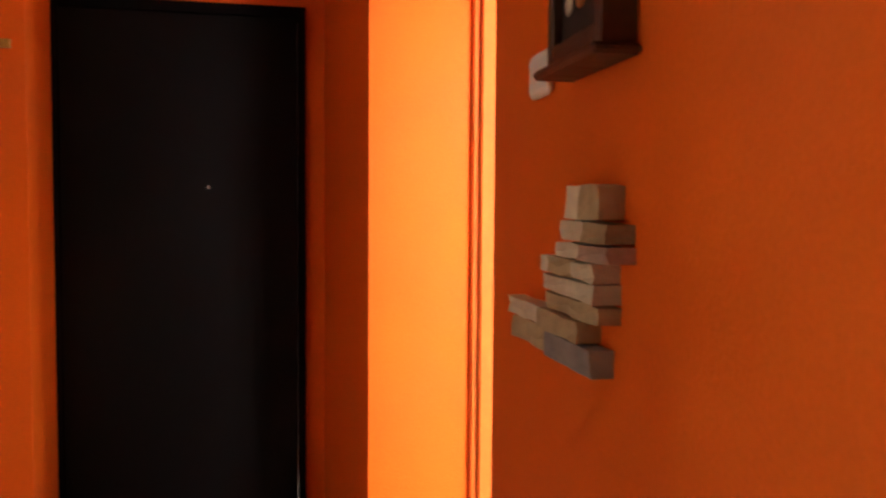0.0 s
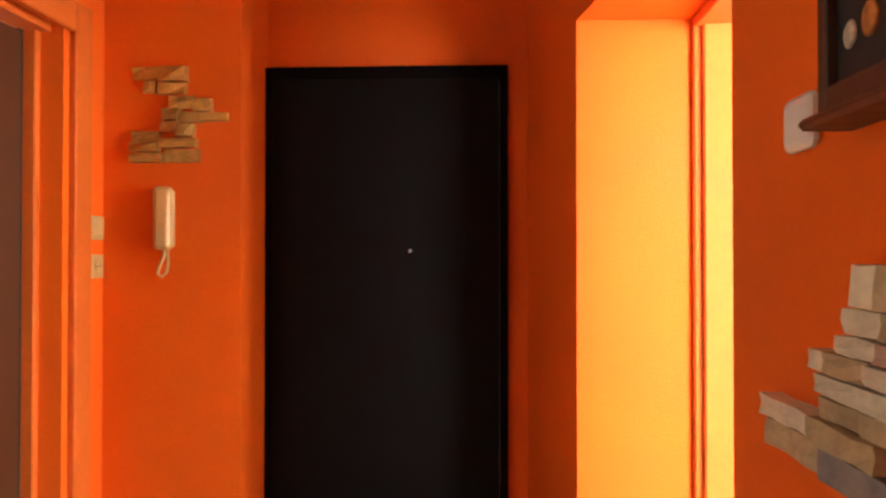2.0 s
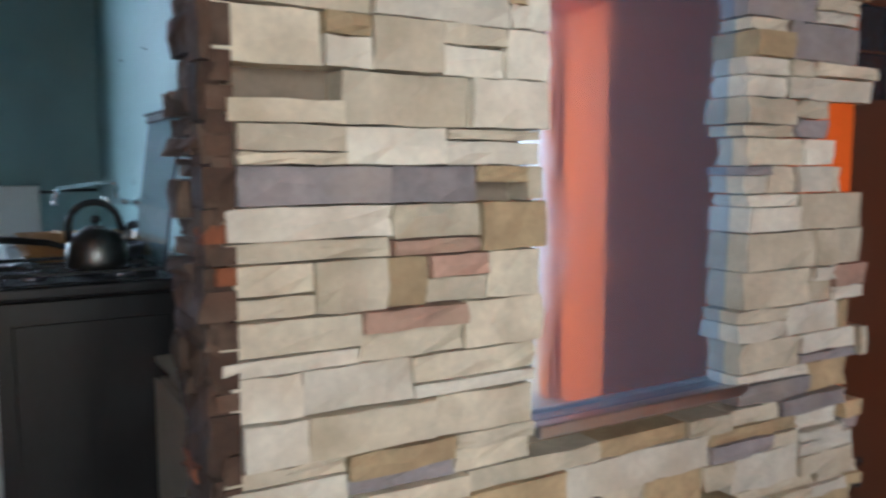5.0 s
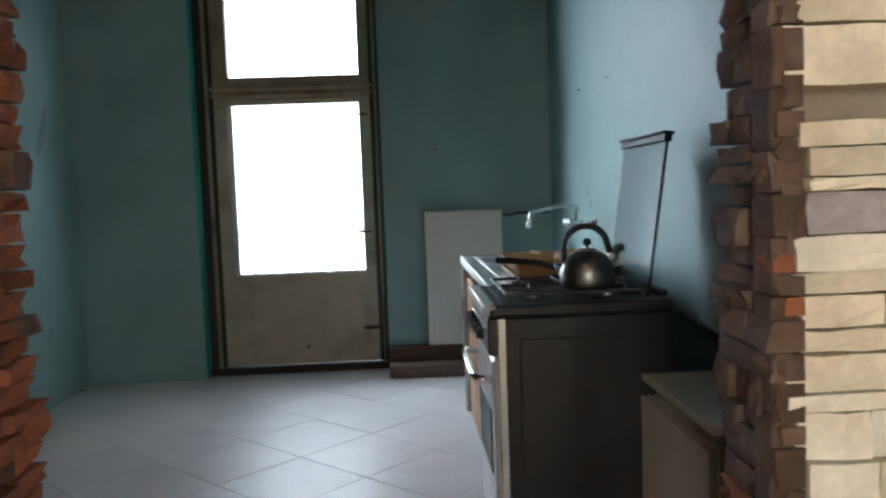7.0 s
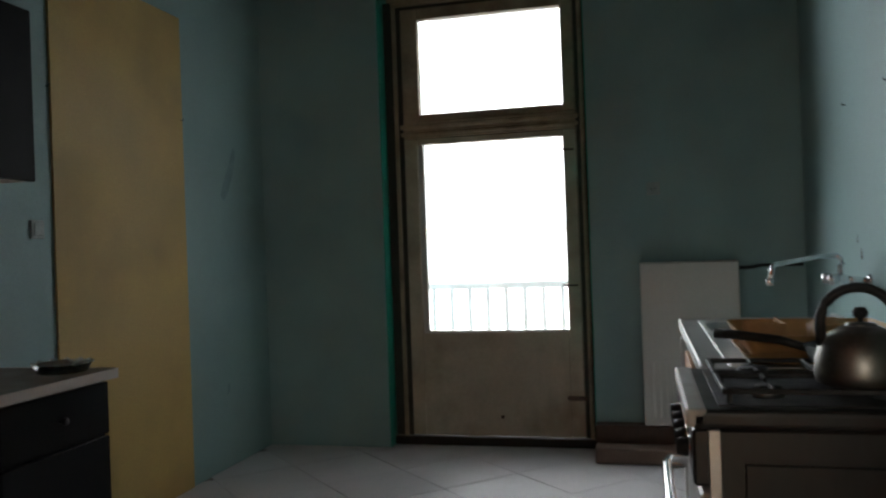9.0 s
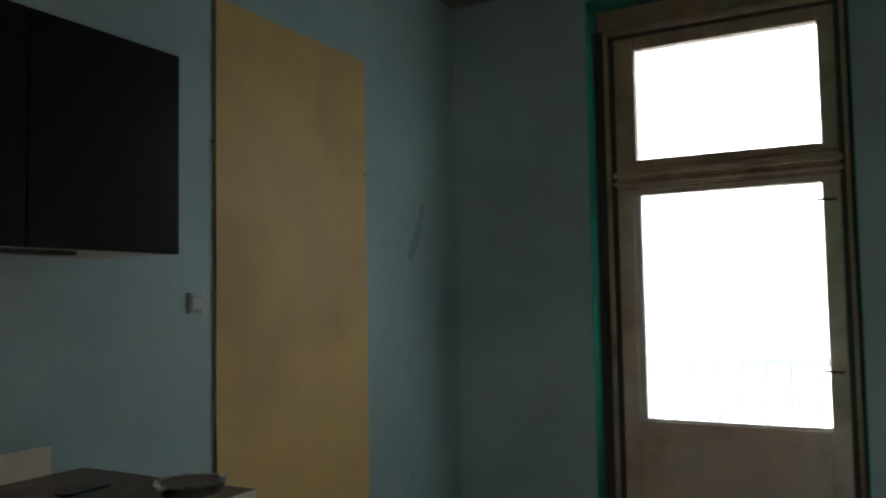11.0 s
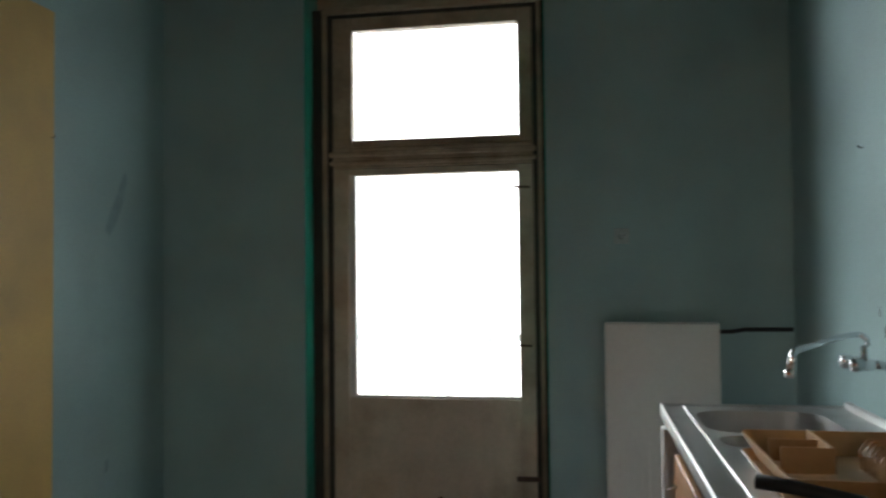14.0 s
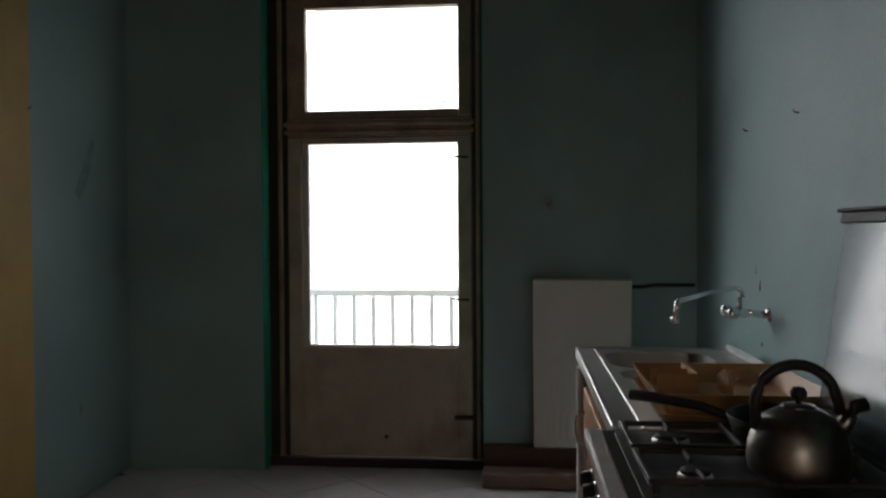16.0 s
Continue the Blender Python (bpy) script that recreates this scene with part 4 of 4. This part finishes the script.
for gx in (0.05, 0.295):
    g = []
    w = 0.22
    for yy in (0.07, 0.30, 0.53):
        g.append((gx, gx + w, yy - 0.005, yy + 0.005, GH + 0.022, GH + 0.034))
    for xx in (gx + 0.005, gx + w - 0.005):
        g.append((xx - 0.005, xx + 0.005, 0.075, 0.525, GH + 0.022, GH + 0.034))
    for by in (0.17, 0.42):
        g += [(gx, gx + 0.075, by - 0.004, by + 0.004, GH + 0.022, GH + 0.034), (gx + w - 0.075, gx + w, by - 0.004, by + 0.004, GH + 0.022, GH + 0.034)]
    for xx in (gx + 0.005, gx + w - 0.005):
        for yy in (0.08, 0.52):
            g.append((xx - 0.006, xx + 0.006, yy - 0.006, yy + 0.006, GH + 0.002, GH + 0.024))
    part("pan_support", B(*g, bevel=0.002), CAST, cook)
lid = part("lid", B((-0.28, 0.215, -0.004, 0.004, 0.0, 0.505), bevel=0.002), LID_GLASS, cook, "smoky glass lid leaning back on the wall")
lid.matrix_local = pose(GW / 2, GD - 0.06, GH + 0.015, -8, 0, 0)
part("lid_edge", B((-0.295, 0.228, -0.012, 0.014, 0.495, 0.522), (-0.30, 0.233, -0.022, 0.02, 0.520, 0.529), bevel=0.003), BLACK, lid)
part("lid_side", B((0.212, 0.219, -0.005, 0.005, 0.0, 0.5)), BLACK, lid)
part("lid_hinge", B((0.06, GW - 0.06, GD - 0.03, GD, GH, GH + 0.022), bevel=0.004), BLACK_MATT, cook)

# kettle
KETTLE_STEEL = mat("tarnished_kettle_steel", (0.26, 0.25, 0.23), 0.38, metal=1.0, vary=0.15, scale=9, fine=180, bump=0.06, stain=(0.06, 0.05, 0.04), stain_amount=0.75, stain_scale=7)
ket = thing("whistling_kettle", "domed steel whistling kettle with a black handle", "kettle", at=(2.955, 1.338, GH + 0.037))
part("body", lathe([(0.088, 0), (0.102, 0.006), (0.106, 0.03), (0.104, 0.06), (0.094, 0.095), (0.074, 0.122), (0.045, 0.140), (0.03, 0.144)], 36), KETTLE_STEEL, ket)
part("lid", lathe([(0.036, 0.142), (0.034, 0.148), (0.0, 0.152)], 24), KETTLE_STEEL, ket)
part("lid_knob", lathe([(0.006, 0.15), (0.006, 0.158), (0.016, 0.165), (0.018, 0.175), (0.012, 0.186), (0, 0.188)], 16), BLACK_MATT, ket)
part("handle", tube([(0, -0.088, 0.095)] + arc((0, -0.005, 0.150), 0.085, 180, 20, 14, (0, 1, 0), (0, 0, 1)) + [(0, 0.088, 0.13)], 0.0125, 10), BLACK_MATT, ket)
part("spout", tube([(0, 0.08, 0.085), (0, 0.102, 0.115), (0, 0.112, 0.13)], 0.02, 12, 0.75), KETTLE_STEEL, ket)
part("whistle", tube([(0, 0.106, 0.124), (0, 0.116, 0.145), (0, 0.14, 0.152)], 0.016, 12), BLACK_MATT, ket)
ket.scale = (0.87, 0.87, 0.86)

# frying pan
pan = thing("frying_pan", "black frying pan with a long black handle", "frying pan", at=(2.70, 1.40, GH + 0.037))
part("pan_body", lathe([(0.0, 0.0), (0.10, 0.0), (0.115, 0.012), (0.128, 0.05), (0.125, 0.05), (0.112, 0.016), (0.0, 0.006)], 32), CAST, pan)
part("pan_handle", tube([(-0.03, -0.118, 0.04), (-0.06, -0.17, 0.055), (-0.11, -0.27, 0.064), (-0.135, -0.32, 0.066)], 0.010, 10, 1.35), BLACK_MATT, pan)

# ---- low board stack behind the cooker ----
chest = thing("low_cabinet", "low beige cabinet with flat boards leaning on it", "cabinet", at=(3.085, 1.475, 0))
part("body", B((0.0, 0.58, 0.05, 0.29, 0, 0.618)), BOARD, chest)
part("top_board", B((-0.008, 0.59, 0.0, 0.293, 0.618, 0.64), bevel=0.004), BOARD, chest)
for k in range(3):
    part("leaning_board", B((0.0 + 0.015 * k, 0.58 - 0.01 * k, -0.005 + 0.017 * k, 0.008 + 0.017 * k, 0.0, 0.585 - 0.006 * (2 - k)), bevel=0.003), BOARD, chest)

gas_hose = tagged(part("gas_hose", tube([(2.62, YN - 0.012, 0.752), (2.9, YN - 0.012, 0.738), (3.2, YN - 0.012, 0.712), (3.6, YN - 0.012, 0.70), (3.95, YN - 0.012, 0.69)], 0.009, 8), BLACK_MATT), "thin black gas hose along the teal wall", "gas hose")

# ---- south side cabinets ----
CX0, CX1 = 2.50, 3.90
base_u = thing("base_cabinet", "black gloss base cabinets with drawers", "kitchen cabinet", at=(CX0, -0.80, 0))
part("carcass", B((0.012, CX1 - CX0, -0.655, -0.02, 0.08, 0.838)), BLACK_MATT, base_u)
part("plinth", B((0.03, CX1 - CX0, -0.65, -0.06, 0, 0.08)), BLACK_MATT, base_u)
for k in range(3):
    dr = part("drawer_front", B((0.012 + 0.463 * k, 0.470 + 0.463 * k, -0.02, 0.0, 0.665, 0.832), bevel=0.003), BLACK, base_u)
    part("knob", lathe([(0.006, 0), (0.006, 0.012), (0.012, 0.018), (0.010, 0.026), (0, 0.027)], 12), BLACK_MATT, dr).matrix_local = pose(0.24 + 0.463 * k, 0.0, 0.75, -90, 0, 0)
    part("door", B((0.012 + 0.463 * k, 0.470 + 0.463 * k, -0.02, 0.0, 0.09, 0.658), bevel=0.003), BLACK, base_u)
top_s = thing("worktop", "brown laminate worktop with a pale worn edge", "worktop", at=(CX0, -0.80, 0.84))
part("slab", B((-0.01, CX1 - CX0, -0.66, 0.016, 0, 0.032)), WORKTOP, top_s)
part("edge_strip", B((-0.012, CX1 - CX0, 0.016, 0.02, 0.001, 0.0325), (-0.014, -0.01, -0.66, 0.02, 0.001, 0.0325)), EDGE, top_s)
wall_c = thing("wall_cupboard", "black gloss wall cupboard with plain doors", "wall cupboard", at=(2.435, YS, 1.505))
part("carcass", B((0.0, 1.45, 0.0, 0.335, 0.004, 0.585)), BLACK_MATT, wall_c)
part("underside", B((0.012, 1.44, 0.012, 0.32, 0.0, 0.004)), BOARD, wall_c)
for k in range(3):
    part("door", B((0.002 + 0.483 * k, 0.481 + 0.483 * k, 0.335, 0.355, 0.0, 0.588), bevel=0.002), BLACK, wall_c)
part("light_strip", B((0.30, 1.0, 0.26, 0.30, -0.012, 0.0), bevel=0.003), BLACK_MATT, wall_c)
board_up = tagged(part("splash_board", B((2.60, 3.88, YS + 0.002, YS + 0.018, 0.873, 0.955), bevel=0.003), BOARD), "grey-brown splash board standing on the worktop", "board")
ash = thing("glass_ashtray", "round cut-glass ashtray on the worktop", "ashtray", at=(2.60, -0.90, 0.8725))
part("dish", lathe([(0.055, 0), (0.075, 0.004), (0.088, 0.028), (0.090, 0.033), (0.082, 0.033), (0.066, 0.012), (0.0, 0.009)], 32), CUT_GLASS, ash)
for k in range(12):
    a = 2 * math.pi * k / 12
    part("rim_bead", lathe([(0.0, 0.0), (0.007, 0.003), (0.008, 0.007), (0.0, 0.011)], 8, (0.087 * math.cos(a), 0.087 * math.sin(a), 0.029)), CUT_GLASS, ash)
cloth = thing("folded_foil", "crumpled clear wrapper on the worktop", "wrapper", at=(2.62, -1.22, 0.8725))
part("sheet", tray(0.16, 0.07, 0.0, 0.012, 0.003, 0.01), CUT_GLASS, cloth)


# ---- nails, hooks and marks on the walls ----
def nail(label, m, name="nail"):
    o = part(name, tube([(0, 0, 0), (0, -0.012, 0), (0, -0.017, 0.003), (0, -0.018, 0.010)], 0.0022, 8), BLACK_MATT)
    o.matrix_world = m
    return tagged(o, label, "nail")


for x, z in ((1.95, 1.955), (0.965, 1.955)):
    nail("bent rusty nail beside the ochre board", pose(x, YS + 0.012 if 0.944 < x < 1.935 else YS, z, 0, 0, 180))
for x, z in ((1.0, 1.785), (1.63, 1.77)):
    nail("small dark hook in the pale teal wall", pose(x, YN, z))


def blot(name, label, pts, m, material):
    bm = bmesh.new()
    a = [bm.verts.new((x, -0.0012, z)) for x, z in pts]
    b = [bm.verts.new((x, 0.0, z)) for x, z in pts]
    bm.faces.new(a)
    bm.faces.new(b[::-1])
    for k in range(len(a)):
        j = (k + 1) % len(a)
        bm.faces.new((a[k], b[k], b[j], a[j]))
    o = part(name, bm, material)
    o.matrix_world = m
    return tagged(o, label, "wall mark")


blot("plaster_chip", "dark chip in the wall plaster above the tap", [(0, 0), (0.02, 0.012), (0.012, 0.05), (0.0, 0.03)], pose(1.17, YN, 1.12), DIRT)
blot("plaster_chip", "thin dark scratch in the wall plaster", [(0, 0), (0.008, 0.0), (0.004, 0.035)], pose(1.12, YN, 1.19), DIRT)
blot("plaster_chip", "small dark chip in the lower wall", [(0, 0), (0.014, 0.002), (0.01, 0.018), (0, 0.014)], pose(1.20, YN, 0.905), DIRT)
blot("wall_scuff", "curved grey scuff on the teal wall", [(0.0, 0.0), (0.03, 0.07), (0.07, 0.13), (0.12, 0.22), (0.16, 0.30), (0.19, 0.27), (0.15, 0.14), (0.09, 0.03), (0.03, -0.03)], pose(0.55, YS, 1.58, 0, 0, 180), GREY_SCUFF)
blot("wall_scuff", "small grey scuff low on the teal wall", [(0.0, 0.0), (0.03, 0.02), (0.035, 0.07), (0.01, 0.06)], pose(0.55, YS, 0.42, 0, 0, 180), GREY_SCUFF)

# ---- diagonal floor tiles ----
TS = 0.46
tile_mesh = mesh_of("tile", B((-TS / 2 + 0.002, TS / 2 - 0.002, -TS / 2 + 0.002, TS / 2 - 0.002, -0.006, 0.0), bevel=0.0012), TILE)
rt = random.Random(3)
for i in range(-9, 12):
    for j in range(-9, 12):
        cx = 2.0 + (i - j) * TS * 0.7071 + 0.1
        cy = 0.2 + (i + j) * TS * 0.7071
        if -0.3 < cx < XB - 0.02 and YS - 0.15 < cy < YN + 0.15:
            o = new("tile", tile_mesh)
            o.parent = kitchen_floor
            o.matrix_local = pose(cx, cy, rt.uniform(-0.0008, 0.0008), 0, 0, 45)
